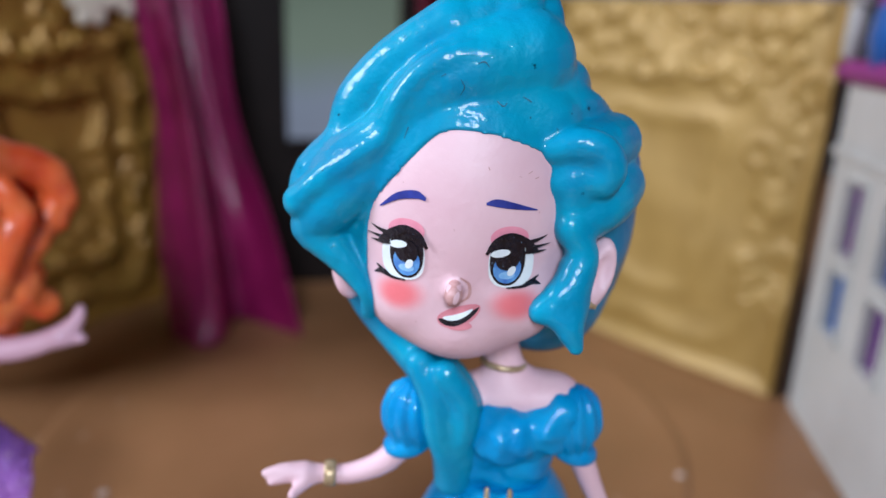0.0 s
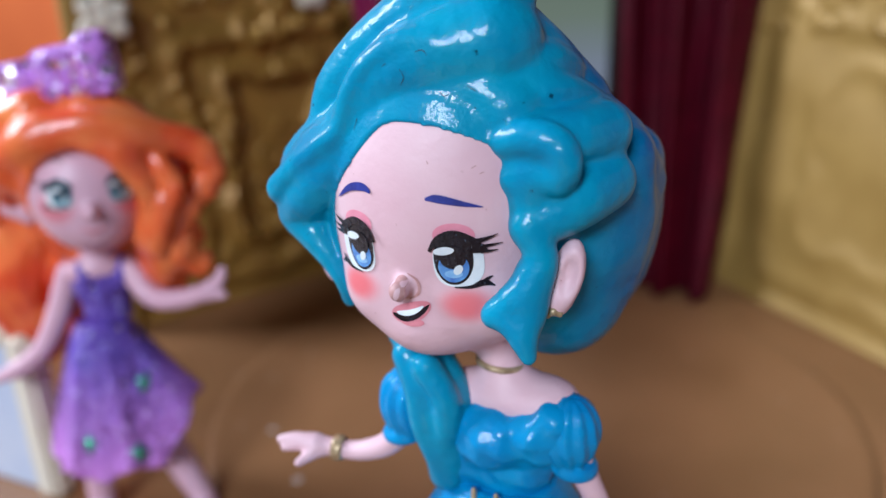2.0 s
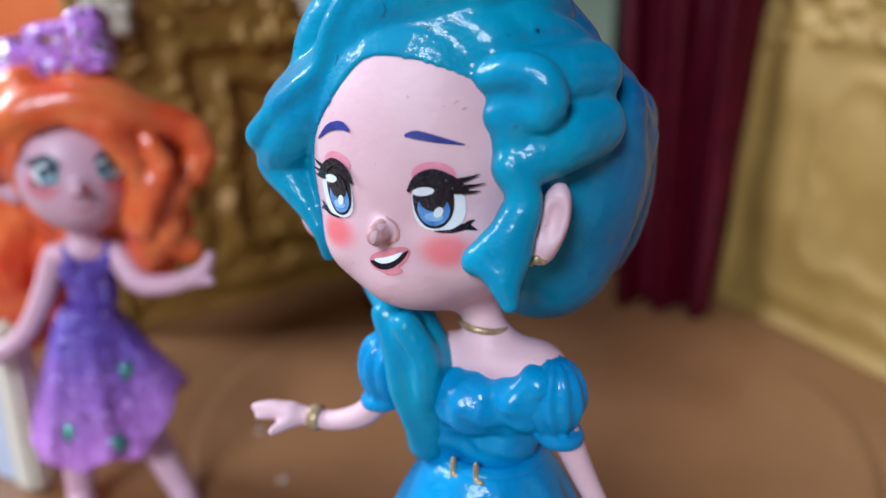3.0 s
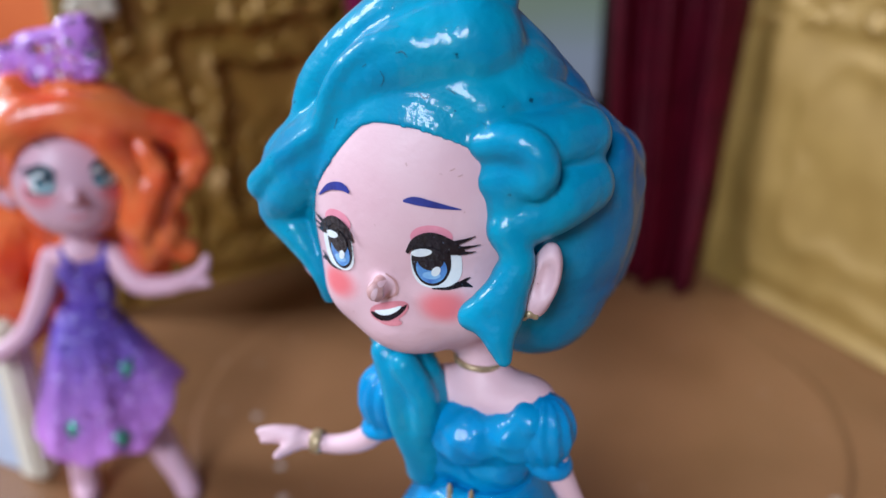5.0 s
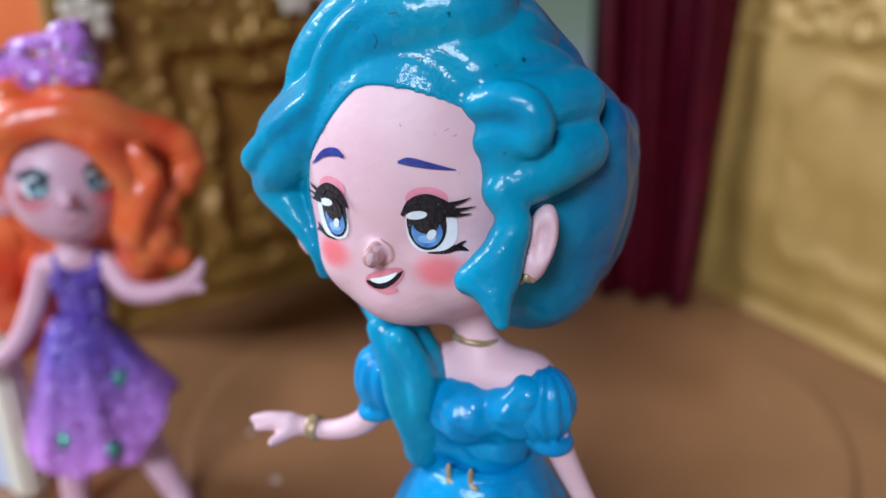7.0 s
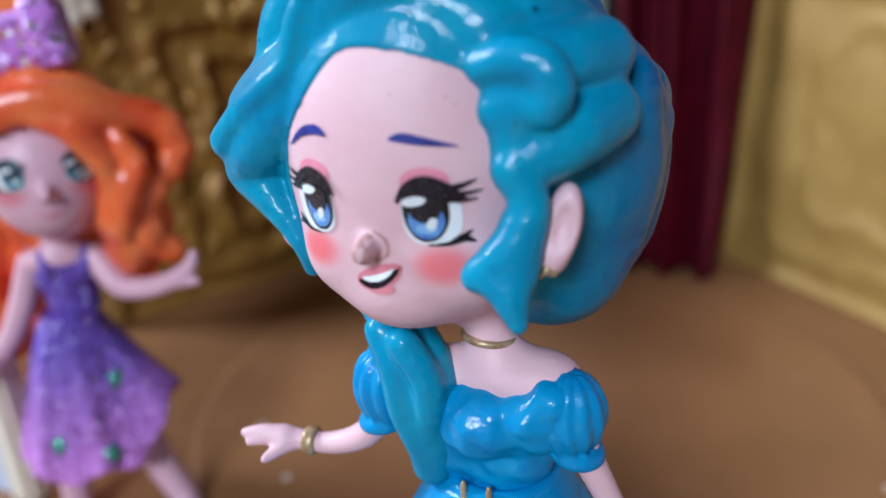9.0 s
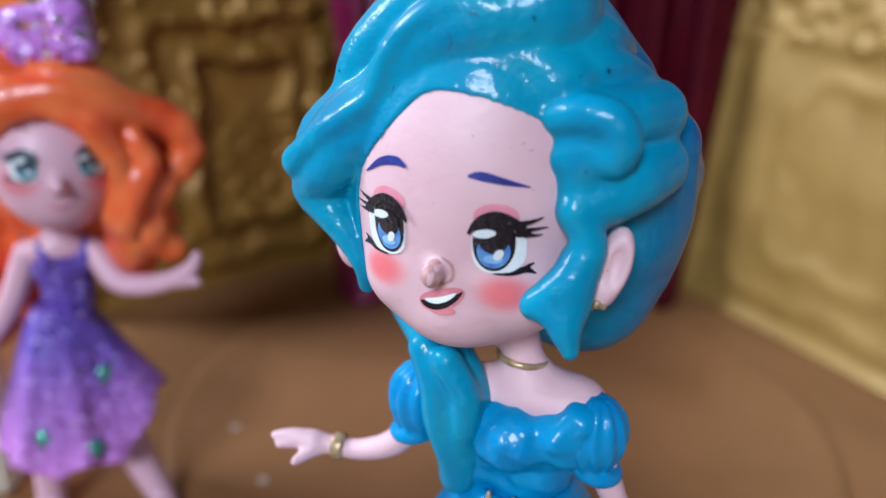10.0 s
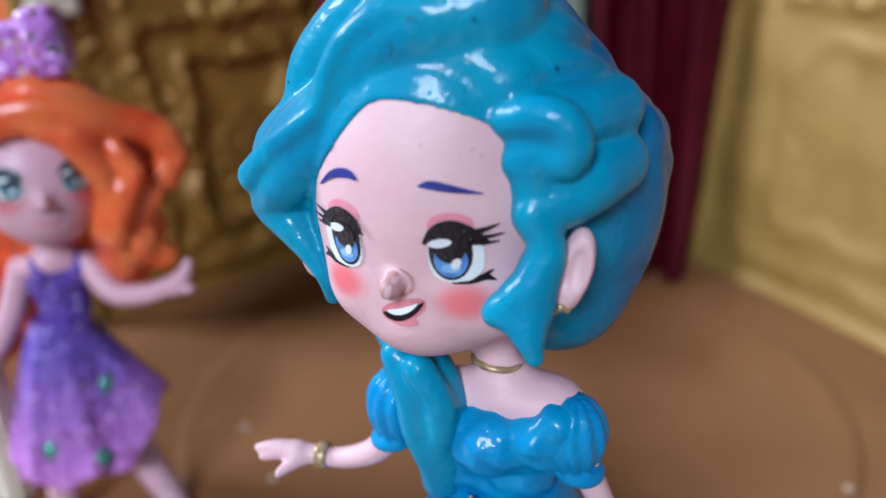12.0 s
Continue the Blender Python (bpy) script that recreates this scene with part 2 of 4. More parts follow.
def solid(f, low, high, size):
    """The surface f = 0 in a box as vertices and quads, by surface nets. Blocks far from it are passed over."""
    low, n = np.array(low, np.float32), np.ceil((np.array(high) - low) / size).astype(int) + 1
    step = 12
    n = ((n - 1) // step + 1) * step + 1
    V = np.full(n, 9.0, np.float32)
    for i in range(0, n[0] - 1, step):
        for j in range(0, n[1] - 1, step):
            blocks = np.arange(0, n[2] - 1, step)
            mids = low + size * (np.stack([np.full(len(blocks), i), np.full(len(blocks), j), blocks], 1) + step / 2)
            d = f(mids.astype(np.float32))
            for kk, dm in zip(blocks, d):
                if abs(dm) > size * step * 1.25 + 0.15:
                    V[i:i + step + 1, j:j + step + 1, kk:kk + step + 1] = dm
                    continue
                g = np.stack(np.meshgrid(np.arange(i, i + step + 1), np.arange(j, j + step + 1), np.arange(kk, kk + step + 1), indexing="ij"), -1)
                V[i:i + step + 1, j:j + step + 1, kk:kk + step + 1] = f((low + size * g).astype(np.float32))
    S = V < 0
    tot, cnt = np.zeros((*(n - 1), 3), np.float32), np.zeros(n - 1, np.float32)
    base = np.stack(np.meshgrid(*[np.arange(m - 1) for m in n], indexing="ij"), -1).astype(np.float32)
    corner = lambda A, o: A[o[0]:n[0] - 1 + o[0], o[1]:n[1] - 1 + o[1], o[2]:n[2] - 1 + o[2]]
    for axis in range(3):
        u, w = [a for a in range(3) if a != axis]
        for du in (0, 1):
            for dw in (0, 1):
                o = [0, 0, 0]
                o[u], o[w] = du, dw
                o2 = list(o)
                o2[axis] = 1
                a, b = corner(V, o), corner(V, o2)
                hit = (a < 0) != (b < 0)
                t = np.where(hit, a / np.where(hit, a - b, 1), 0)
                pt = base + np.array(o, np.float32)
                pt[..., axis] += t
                tot += pt * hit[..., None]
                cnt += hit
    used = cnt > 0
    index = np.full(n - 1, -1)
    index[used] = np.arange(used.sum())
    verts = low + size * tot[used] / cnt[used][:, None]
    quads = []
    for axis in range(3):
        u, w = [(1, 2), (2, 0), (0, 1)][axis]
        s0, s1 = [slice(None)] * 3, [slice(None)] * 3
        s0[axis], s1[axis] = slice(0, -1), slice(1, None)
        A, B = S[tuple(s0)], S[tuple(s1)]
        where = np.argwhere(A != B)
        where = where[(where[:, u] > 0) & (where[:, w] > 0) & (where[:, u] < n[u] - 1) & (where[:, w] < n[w] - 1)]
        eu, ew = np.eye(3, dtype=int)[u], np.eye(3, dtype=int)[w]
        get = lambda p: index[p[:, 0], p[:, 1], p[:, 2]]
        q = np.stack([get(where - eu - ew), get(where - ew), get(where), get(where - eu)], 1)
        flip = ~A[where[:, 0], where[:, 1], where[:, 2]]
        q[flip] = q[flip][:, ::-1]
        quads.append(q)
    quads = np.concatenate(quads)
    for _ in range(2):  # relax the facets
        mid, acc, num = verts[quads].mean(1), np.zeros_like(verts), np.zeros(len(verts))
        for c in range(4):
            np.add.at(acc, quads[:, c], mid)
            np.add.at(num, quads[:, c], 1)
        verts = 0.4 * verts + 0.6 * acc / np.maximum(num, 1)[:, None]
    return verts, quads


class Sculpt:
    """Collects painted pieces into one mesh."""

    def __init__(self):
        self.v, self.f, self.m, self.mats, self.count = [], [], [], [], 0

    def add(self, verts, faces, mat):
        if mat not in self.mats:
            self.mats.append(mat)
        verts = np.asarray(verts, float)
        self.f += [tuple(int(i) + self.count for i in q) for q in faces]
        self.m += [self.mats.index(mat)] * len(faces)
        self.v.append(verts)
        self.count += len(verts)

    def shape(self, f, low, high, size, mat):
        self.add(*solid(f, low, high, size), mat)

    def onto(self, f, points, lift, y0=-3.5):
        """Points in x and z laid on the front of f, lifted by a hair."""
        p = np.array(points, float)
        a, b = np.full(len(p), y0), np.full(len(p), 0.0)
        ys = np.linspace(y0, 0, 90)
        P = np.stack([np.repeat(p[:, :1], 90, 1), np.repeat(ys[None], len(p), 0), np.repeat(p[:, 1:], 90, 1)], -1)
        inside = f(P.astype(np.float32)) < 0
        first = np.where(inside.any(1), inside.argmax(1), 89)
        b, a = ys[first], ys[np.maximum(first - 1, 0)]
        for _ in range(12):
            m = (a + b) / 2
            s = f(np.stack([p[:, 0], m, p[:, 1]], -1).astype(np.float32)) < 0
            a, b = np.where(s, a, m), np.where(s, m, b)
        return np.stack([p[:, 0], b - lift, p[:, 1]], -1)

    def patch(self, f, cx, cz, outline, lift, mat, rings=6, n=40):
        """A painted patch with the outline outline(angle) -> (dx, dz) round its middle."""
        ang = np.arange(n) * 2 * math.pi / n
        edge = np.array([outline(a) for a in ang])
        pts = [(cx, cz)] + [(cx + e[0] * r / rings, cz + e[1] * r / rings) for r in range(1, rings + 1) for e in edge]
        faces = [(0, 1 + (i + 1) % n, 1 + i) for i in range(n)]
        for r in range(rings - 1):
            o = 1 + r * n
            faces += [(o + i, o + (i + 1) % n, o + n + (i + 1) % n, o + n + i) for i in range(n)]
        self.add(self.onto(f, pts, lift), [q[::-1] for q in faces], mat)

    def stroke(self, f, path, lift, mat, steps=8):
        """A brush stroke through (x, z, half width)."""
        q = np.array(path, float)
        e = np.vstack([2 * q[0] - q[1], q, 2 * q[-1] - q[-2]])
        out = []
        for i in range(1, len(e) - 2):
            for t in np.arange(steps) / steps:
                a, b, c, d = e[i - 1:i + 3]
                out.append(0.5 * (2 * b + (c - a) * t + (2 * a - 5 * b + 4 * c - d) * t**2 + (3 * b - a - 3 * c + d) * t**3))
        q = np.array(out + [q[-1]])
        d = np.gradient(q[:, :2], axis=0)
        d /= np.linalg.norm(d, axis=1)[:, None] + 1e-9
        nrm = np.stack([-d[:, 1], d[:, 0]], 1) * np.maximum(q[:, 2:], 0.002)
        pts = np.concatenate([q[:, :2] - nrm, q[:, :2], q[:, :2] + nrm])
        k = len(q)
        faces = [(i, i + 1, k + i + 1, k + i) for i in range(k - 1)] + [(k + i, k + i + 1, 2 * k + i + 1, 2 * k + i) for i in range(k - 1)]
        self.add(self.onto(f, pts, lift), faces, mat)

    def object(self, name):
        me = bpy.data.meshes.new(name)
        me.from_pydata(np.concatenate(self.v) * C, [], self.f)
        for m in self.mats:
            me.materials.append(m)
        me.polygons.foreach_set("material_index", self.m)
        me.polygons.foreach_set("use_smooth", [True] * len(self.f))
        me.update()
        return new(name, me)


def oval(a, b, power=2.0, turn=0.0):
    c, s = math.cos(radians(turn)), math.sin(radians(turn))

    def f(t):
        x = a * abs(math.cos(t)) ** (2 / power) * (1 if math.cos(t) > 0 else -1)
        z = b * abs(math.sin(t)) ** (2 / power) * (1 if math.sin(t) > 0 else -1)
        return (c * x - s * z, s * x + c * z)
    return f


def ring(c, axis, r, thick):
    c, axis = v3(c), v3(axis)
    axis = axis / np.linalg.norm(axis)

    def f(P):
        q = P - c
        h = q @ axis
        rad = np.sqrt(np.maximum((q * q).sum(-1) - h * h, 0))
        return np.sqrt((rad - r) ** 2 + h * h) - thick
    return f


def part(name, bm, mat, parent=None, label="", smooth=False):
    me = bpy.data.meshes.new(name)
    bm.normal_update()
    bm.to_mesh(me)
    bm.free()
    me.materials.append(mat)
    if smooth:
        me.polygons.foreach_set("use_smooth", [True] * len(me.polygons))
    ob = new(name, me)
    ob.parent = parent
    return tagged(ob, label=label)


def slab(bm, low, high, m=None, bevel=0.0):
    """A box between two corners in centimetres, with its edges rounded."""
    size, mid = [(b - a) * C for a, b in zip(low, high)], [(a + b) / 2 * C for a, b in zip(low, high)]
    made = bmesh.ops.create_cube(bm, size=1.0, matrix=(m or Matrix()) @ Matrix.Translation(mid) @ Matrix.Diagonal((*size, 1)))
    if bevel:
        edges = list({e for v in made["verts"] for e in v.link_edges})
        bmesh.ops.bevel(bm, geom=edges, offset=bevel * C, segments=2, affect="EDGES")
    return bm


def between(a, b):
    """The pose of a wall that runs from a to b (centimetres): x along it, y into it, seen from its front."""
    (ax, ay), (bx, by) = a, b
    return Matrix.Translation((ax * C, ay * C, 0)) @ Matrix.Rotation(math.atan2(by - ay, bx - ax), 4, "Z"), math.hypot(bx - ax, by - ay)


# ---- the set: floor, gilded walls, back wall, room ----
def sheet(name, fn, nu, nv, mat, depth, label="", category="", kind="", smooth=True):
    """A relief: fn(u, v) arrays -> x, y (towards the viewer is -y), z in centimetres; the back is flat at y = depth."""
    u, v = np.meshgrid(np.linspace(0, 1, nu), np.linspace(0, 1, nv), indexing="ij")
    x, y, z = fn(u, v)
    front = np.stack([x, y, z], -1).reshape(-1, 3)
    back = np.stack([x, np.full_like(x, depth), z], -1).reshape(-1, 3)
    n = nu * nv
    idx = np.arange(n).reshape(nu, nv)
    q = np.stack([idx[:-1, :-1], idx[1:, :-1], idx[1:, 1:], idx[:-1, 1:]], -1).reshape(-1, 4)
    faces = [tuple(int(i) for i in f) for f in q] + [tuple(int(i) + n for i in f[::-1]) for f in q]
    rim = list(idx[:, 0]) + list(idx[-1, 1:]) + list(idx[-2::-1, -1]) + list(idx[0, -2:0:-1])
    for a, b in zip(rim, rim[1:] + rim[:1]):
        faces.append((int(b), int(a), int(a) + n, int(b) + n))
    me = bpy.data.meshes.new(name)
    me.from_pydata(np.concatenate([front, back]) * C, [], faces)
    me.materials.append(mat)
    me.polygons.foreach_set("use_smooth", [smooth] * (2 * len(q)) + [False] * len(rim))
    me.update()
    return tagged(new(name, me), label, category, kind=kind)


def box2(x, z, cx, cz, a, b, r, wob=0.0, ph=0.0):
    """Signed distance to a rounded, wavy frame in a wall's plane."""
    ang = np.arctan2(z - cz, x - cx)
    w = wob * (np.sin(6 * ang + ph) + 0.6 * np.sin(11 * ang + 2 * ph))
    qx, qz = np.abs(x - cx) - a + r - w, np.abs(z - cz) - b + r - w
    return np.hypot(np.maximum(qx, 0), np.maximum(qz, 0)) + np.minimum(np.maximum(qx, qz), 0) - r


def lumps(x, z, seed, count, x0, x1, z0, z1, r0, r1):
    """Small round bosses and curls strewn over a field."""
    rnd = np.random.RandomState(seed)
    h = np.zeros_like(x)
    for _ in range(count):
        cx, cz, r = rnd.uniform(x0, x1), rnd.uniform(z0, z1), rnd.uniform(r0, r1)
        d = np.hypot(x - cx, z - cz) / r
        if rnd.rand() < 0.4:
            h = np.maximum(h, r * 0.55 * np.exp(-(((d - 1) / 0.35) ** 2)))
        else:
            h = np.maximum(h, r * 0.7 * np.sqrt(np.clip(1 - d * d, 0, 1)))
    return h


def ridge(d, width):
    return np.exp(-((d / width) ** 2))


def left_relief(x, z, length):
    d1, d2 = box2(x, z, length - 4.9, 5.7, 3.55, 4.7, 1.2, 0.14, 0.5), box2(x, z, length - 4.8, 5.8, 2.2, 3.2, 0.9, 0.14, 2.0)
    h = 0.26 * ridge(d1, 0.42) + 0.28 * ridge(d2, 0.4) + 0.45 * lumps(x, z, 12, 70, 0.6, length - 0.6, 1.2, 10.4, 0.22, 0.55) - 0.22 * (d2 < -0.35) - 0.10 * ridge(d1 + 0.7, 0.35)
    h = h + lumps(x, z, 3, 40, 0.4, length - 0.6, 10.3, 14.0, 0.28, 0.62) + lumps(x, z, 5, 22, length - 1.6, length - 0.5, 1.0, 10.5, 0.15, 0.35)
    h = h + lumps(x, z, 8, 26, 0.3, 1.4, 1.0, 10.5, 0.15, 0.4) + 0.5 * lumps(x, z, 9, 14, length - 6.6, length - 3, 2.8, 4.0, 0.2, 0.45)
    edge = np.minimum(np.minimum(x, length - x), z)
    return h + 0.18 * (1 - np.clip(edge / 0.45, 0, 1)) + 0.05 * np.sin(1.3 * x + 1.1 * z)


def right_relief(x, z, length):
    d1, d2 = box2(x, z, length * 0.5, 5.8, length * 0.5 - 1.5, 4.6, 1.6, 0.12, 1.0), box2(x, z, length * 0.5, 5.8, length * 0.5 - 3.4, 3.2, 1.2, 0.12, 2.6)
    h = 0.10 * ridge(d1, 0.45) + 0.09 * ridge(d2, 0.42)
    h = h + 0.45 * lumps(x, z, 21, 60, 0.4, length - 0.5, 10.2, 14.4, 0.25, 0.65) + 0.35 * lumps(x, z, 22, 26, length - 2.0, length - 0.4, 3.0, 10.5, 0.2, 0.5)
    edge = np.minimum(np.minimum(x, length - x), z)
    return h + 0.22 * (1 - np.clip(edge / 0.55, 0, 1)) + 0.04 * np.sin(0.9 * x + 1.4 * z)


def gilded_wall(name, a, b, height, top, relief, mat, label):
    m, length = between(a, b)

    def fn(u, v):
        x = u * length
        z = v * (height + top * np.sin(np.clip(u, 0, 1) * math.pi * 0.5 + (math.pi / 2 if top < 0 else 0)))
        return x, -relief(x, z, length), z
    ob = sheet(name, fn, 190, 230, mat, 0.5, label, "wall", "structure")
    ob.matrix_world = m
    return ob


LEFT_END, LEFT_FAR, RIGHT_NEAR, RIGHT_FAR = (-18.2, 10.2), (-13.4, 20.4), (1.45, 22.9), (10.4, 14.4)
gilded_wall("wall_west", LEFT_END, LEFT_FAR, 14.0, 0.5, left_relief, GOLD, "gilded toy castle wall with raised wavy frames and scrolls")
east = gilded_wall("wall_east", RIGHT_NEAR, RIGHT_FAR, 13.0, 0.0, right_relief, GOLD2, "pale gold toy castle wall with shallow scrollwork")
east.matrix_world = east.matrix_world @ Matrix.Rotation(radians(-4), 4, "X")

# the board that everything stands on, and the low round stage on it
bm = bmesh.new()
slab(bm, (-70, -60, -2.0), (70, 60, 0.0), bevel=0.3)
tagged(part("floor", bm, FLOOR), "tan satin board under the toy castle", "floor", kind="structure")
bm = bmesh.new()
STAGE, STAGE_R = (-2.9, 10.8), 9.45
n = 128
profile = [(STAGE_R, 0.0), (STAGE_R - 0.02, 0.06), (STAGE_R - 0.1, 0.1), (STAGE_R - 0.27, 0.12), (STAGE_R - 0.7, 0.12), (STAGE_R - 4, 0.12)]
loops = [[bm.verts.new((r * math.cos(2 * math.pi * i / n) * C, r * math.sin(2 * math.pi * i / n) * C, z * C)) for i in range(n)] for r, z in profile]
for lo, hi in zip(loops, loops[1:]):
    for i in range(n):
        bm.faces.new((lo[i], lo[(i + 1) % n], hi[(i + 1) % n], hi[i]))
bm.faces.new(loops[-1])
stage = tagged(part("stage", bm, FLOOR, smooth=True), "low round tan stage disc on the board", "stage", kind="structure")
stage.location = (STAGE[0] * C, STAGE[1] * C, 0.0)

# the dark back wall with its window, and what lies beyond it
m, length = between((-13.7, 21.2), (1.9, 25.6))
for nm, lo, hi in (("wall_north", (0, 0, 0), (4.9, 0.6, 16)), ("wall_north", (10.6, 0, 0), (length, 0.6, 16)), ("wall_north", (4.9, 0, 0), (10.6, 0.6, 6.2))):
    bm = bmesh.new()
    slab(bm, lo, hi, bevel=0.04)
    ob = tagged(part(nm, bm, DARK), "dark brown back wall of the toy castle", "wall", kind="structure")
    ob.matrix_world = m
win = new("window_1")
win.matrix_world = m
tagged(win, "window opening with dark brown frame in the back wall", "window", kind="structure")
for lo, hi in (((4.9, -0.2, 6.2), (5.3, 0.7, 16)), ((10.2, -0.2, 6.2), (10.6, 0.7, 16)), ((5.3, -0.25, 6.2), (10.2, 0.7, 6.6))):
    bm = bmesh.new()
    slab(bm, lo, hi, bevel=0.06)
    part("window_frame", bm, DARK, win)


def backdrop_material():
    m = bpy.data.materials.new("hazy_garden")
    m.use_nodes = True
    n, l = m.node_tree.nodes, m.node_tree.links
    p = n["Principled BSDF"]
    co, sep, ramp, no = n.new("ShaderNodeTexCoord"), n.new("ShaderNodeSeparateXYZ"), n.new("ShaderNodeValToRGB"), n.new("ShaderNodeTexNoise")
    no.inputs["Scale"].default_value = 12
    add = n.new("ShaderNodeMath")
    add.operation = "MULTIPLY_ADD"
    l.new(co.outputs["Object"], sep.inputs[0])
    l.new(co.outputs["Object"], no.inputs["Vector"])
    l.new(no.outputs[0], add.inputs[0])
    add.inputs[1].default_value = 0.04
    l.new(sep.outputs[2], add.inputs[2])
    r = n.new("ShaderNodeMapRange")
    r.inputs["From Min"].default_value, r.inputs["From Max"].default_value = 0.03, 0.21
    l.new(add.outputs[0], r.inputs["Value"])
    l.new(r.outputs[0], ramp.inputs[0])
    stops = ((0.0, lin(140, 150, 176)), (0.3, lin(142, 156, 180)), (0.48, lin(126, 146, 132)), (0.66, lin(112, 132, 116)), (0.78, lin(138, 132, 156)), (1.0, lin(150, 146, 170)))
    for i, (at, color) in enumerate(stops):
        e = ramp.color_ramp.elements[i] if i < 2 else ramp.color_ramp.elements.new(at)
        e.position, e.color = at, color
    l.new(ramp.outputs[0], p.inputs["Emission Color"])
    p.inputs["Emission Strength"].default_value = 0.55
    p.inputs["Base Color"].default_value = (0.02, 0.02, 0.02, 1)
    p.inputs["Roughness"].default_value = 1
    return m


bm = bmesh.new()
slab(bm, (-9, 0, 0), (40, 0.5, 36))
ob = tagged(part("backdrop", bm, backdrop_material()), "hazy green and lavender distance behind the window", "backdrop", kind="structure")
ob.matrix_world = Matrix.Translation((-10 * C, 42 * C, 0)) @ Matrix.Rotation(radians(20), 4, "Z")


# ---- curtains ----
def curtain(top_a, top_b, bottom_a, bottom_b, height, folds, deep, mat, label, seed, pinch=0.0):
    rnd = np.random.RandomState(seed)
    ph = rnd.uniform(0, 6, 4)
    nu, nv = 150, 60
    u, v = np.meshgrid(np.linspace(0, 1, nu), np.linspace(0, 1, nv), indexing="ij")
    ta, tb, ba, bb = (np.array(p) for p in (top_a, top_b, bottom_a, bottom_b))
    squeeze = 0.5 + (u - 0.5) * (1 - pinch * np.exp(-(((v - 0.55) / 0.2) ** 2)))
    lo, hi = ba + squeeze[..., None] * (bb - ba), ta + squeeze[..., None] * (tb - ta)
    p = lo + v[..., None] * (hi - lo)
    d = (bb - ba) / np.linalg.norm(bb - ba)
    nrm = np.array([d[1], -d[0]])
    wave = deep * np.sin(2 * math.pi * folds * u + ph[0] + 0.8 * np.sin(3 * v + ph[1])) + 0.4 * deep * np.sin(2 * math.pi * folds * 2.3 * u + ph[2] + 2 * v) * (0.4 + 0.6 * v)
    p = p + (wave * (1.15 - 0.35 * v))[..., None] * nrm
    z = v * height + 0.12 * np.sin(2 * math.pi * folds * u + ph[3]) * (1 - v) + 0.05
    bm = bmesh.new()
    rows = []
    for off in (0.0, 0.09):
        rows.append([[bm.verts.new(((p[i, j, 0] - nrm[0] * off) * C, (p[i, j, 1] - nrm[1] * off) * C, z[i, j] * C)) for j in range(nv)] for i in range(nu)])
    for k, g in enumerate(rows):
        for i in range(nu - 1):
            for j in range(nv - 1):
                q = (g[i][j], g[i + 1][j], g[i + 1][j + 1], g[i][j + 1])
                bm.faces.new(q if k == 0 else q[::-1])
    for i in range(nu - 1):
        for j in (0, nv - 1):
            bm.faces.new((rows[0][i][j], rows[1][i][j], rows[1][i + 1][j], rows[0][i + 1][j]))
    for j in range(nv - 1):
        for i in (0, nu - 1):
            bm.faces.new((rows[0][i][j], rows[0][i][j + 1], rows[1][i][j + 1], rows[1][i][j]))
    bmesh.ops.recalc_face_normals(bm, faces=bm.faces)
    return tagged(part("curtain", bm, mat, smooth=True), label, "curtain", "curtains at the window")


curtain((-13.8, 19.3), (-11.4, 20.6), (-11.1, 15.4), (-7.2, 17.7), 15.5, 1.35, 1.1, SATIN, "magenta satin curtain hanging to the board, gathered in deep folds", 4, 0.25)
curtain((-3.0, 21.6), (2.2, 23.2), (-2.4, 20.4), (1.3, 20.4), 15.5, 2.6, 0.55, VELVET, "dark wine satin curtain hanging straight beside the window", 7)


# ---- white plaster rose at the top of the gilded wall ----
def rosette(m):
    s = Sculpt()
    fs = [ball((0, 0, 0), 0.3)]
    for i in range(6):
        a = i * math.pi / 3
        fs.append(egg((0.55 * math.cos(a), -0.02, 0.55 * math.sin(a)), (0.38, 0.22, 0.3), (0, -math.degrees(a), 0)))
    s.shape(join(fs, 0.07), (-1.2, -0.5, -1.2), (1.2, 0.5, 1.2), 0.05, CREAM)
    ob = s.object("rosette")
    ob.matrix_world = m
    return tagged(ob, "cream moulded flower on the gilded wall", "ornament", "flowers on the gilded wall")


m, length = between(LEFT_END, LEFT_FAR)
first = rosette(m @ Matrix.Translation(((length - 3.0) * C, -0.5 * C, 12.1 * C)))
copy_thing(first, m @ Matrix.Translation(((length - 1.5) * C, -0.5 * C, 12.5 * C)) @ Matrix.Rotation(radians(20), 4, "Y"))
bm = bmesh.new()
slab(bm, (-0.75, -0.35, 0), (-0.05, 0.5, 14.2), bevel=0.12)
ob = tagged(part("trim", bm, GOLD2), "pale gold upright edging of the gilded wall", "trim", kind="structure")
ob.matrix_world = m


copy_thing(first, m @ Matrix.Translation((0.35 * C, -0.6 * C, 11.3 * C)) @ Matrix.Rotation(radians(35), 4, "Y"))
copy_thing(first, m @ Matrix.Translation((0.1 * C, -0.6 * C, 12.9 * C)) @ Matrix.Rotation(radians(10), 4, "Y"))


# ---- loose glitter flakes on the board ----
def flake(x, y, r, turn):
    bm = bmesh.new()
    bmesh.ops.create_cone(bm, cap_ends=True, segments=6, radius1=r * C, radius2=r * 0.85 * C, depth=0.03 * C)
    ob = part("glitter_flake", bm, FLAKE)
    ob.matrix_world = Matrix.Translation((x * C, y * C, 0.025 * C)) @ Matrix.Rotation(turn, 4, "Z")
    return tagged(ob, "tiny pale glitter flake lying on the board", "glitter", "glitter flakes on the board")


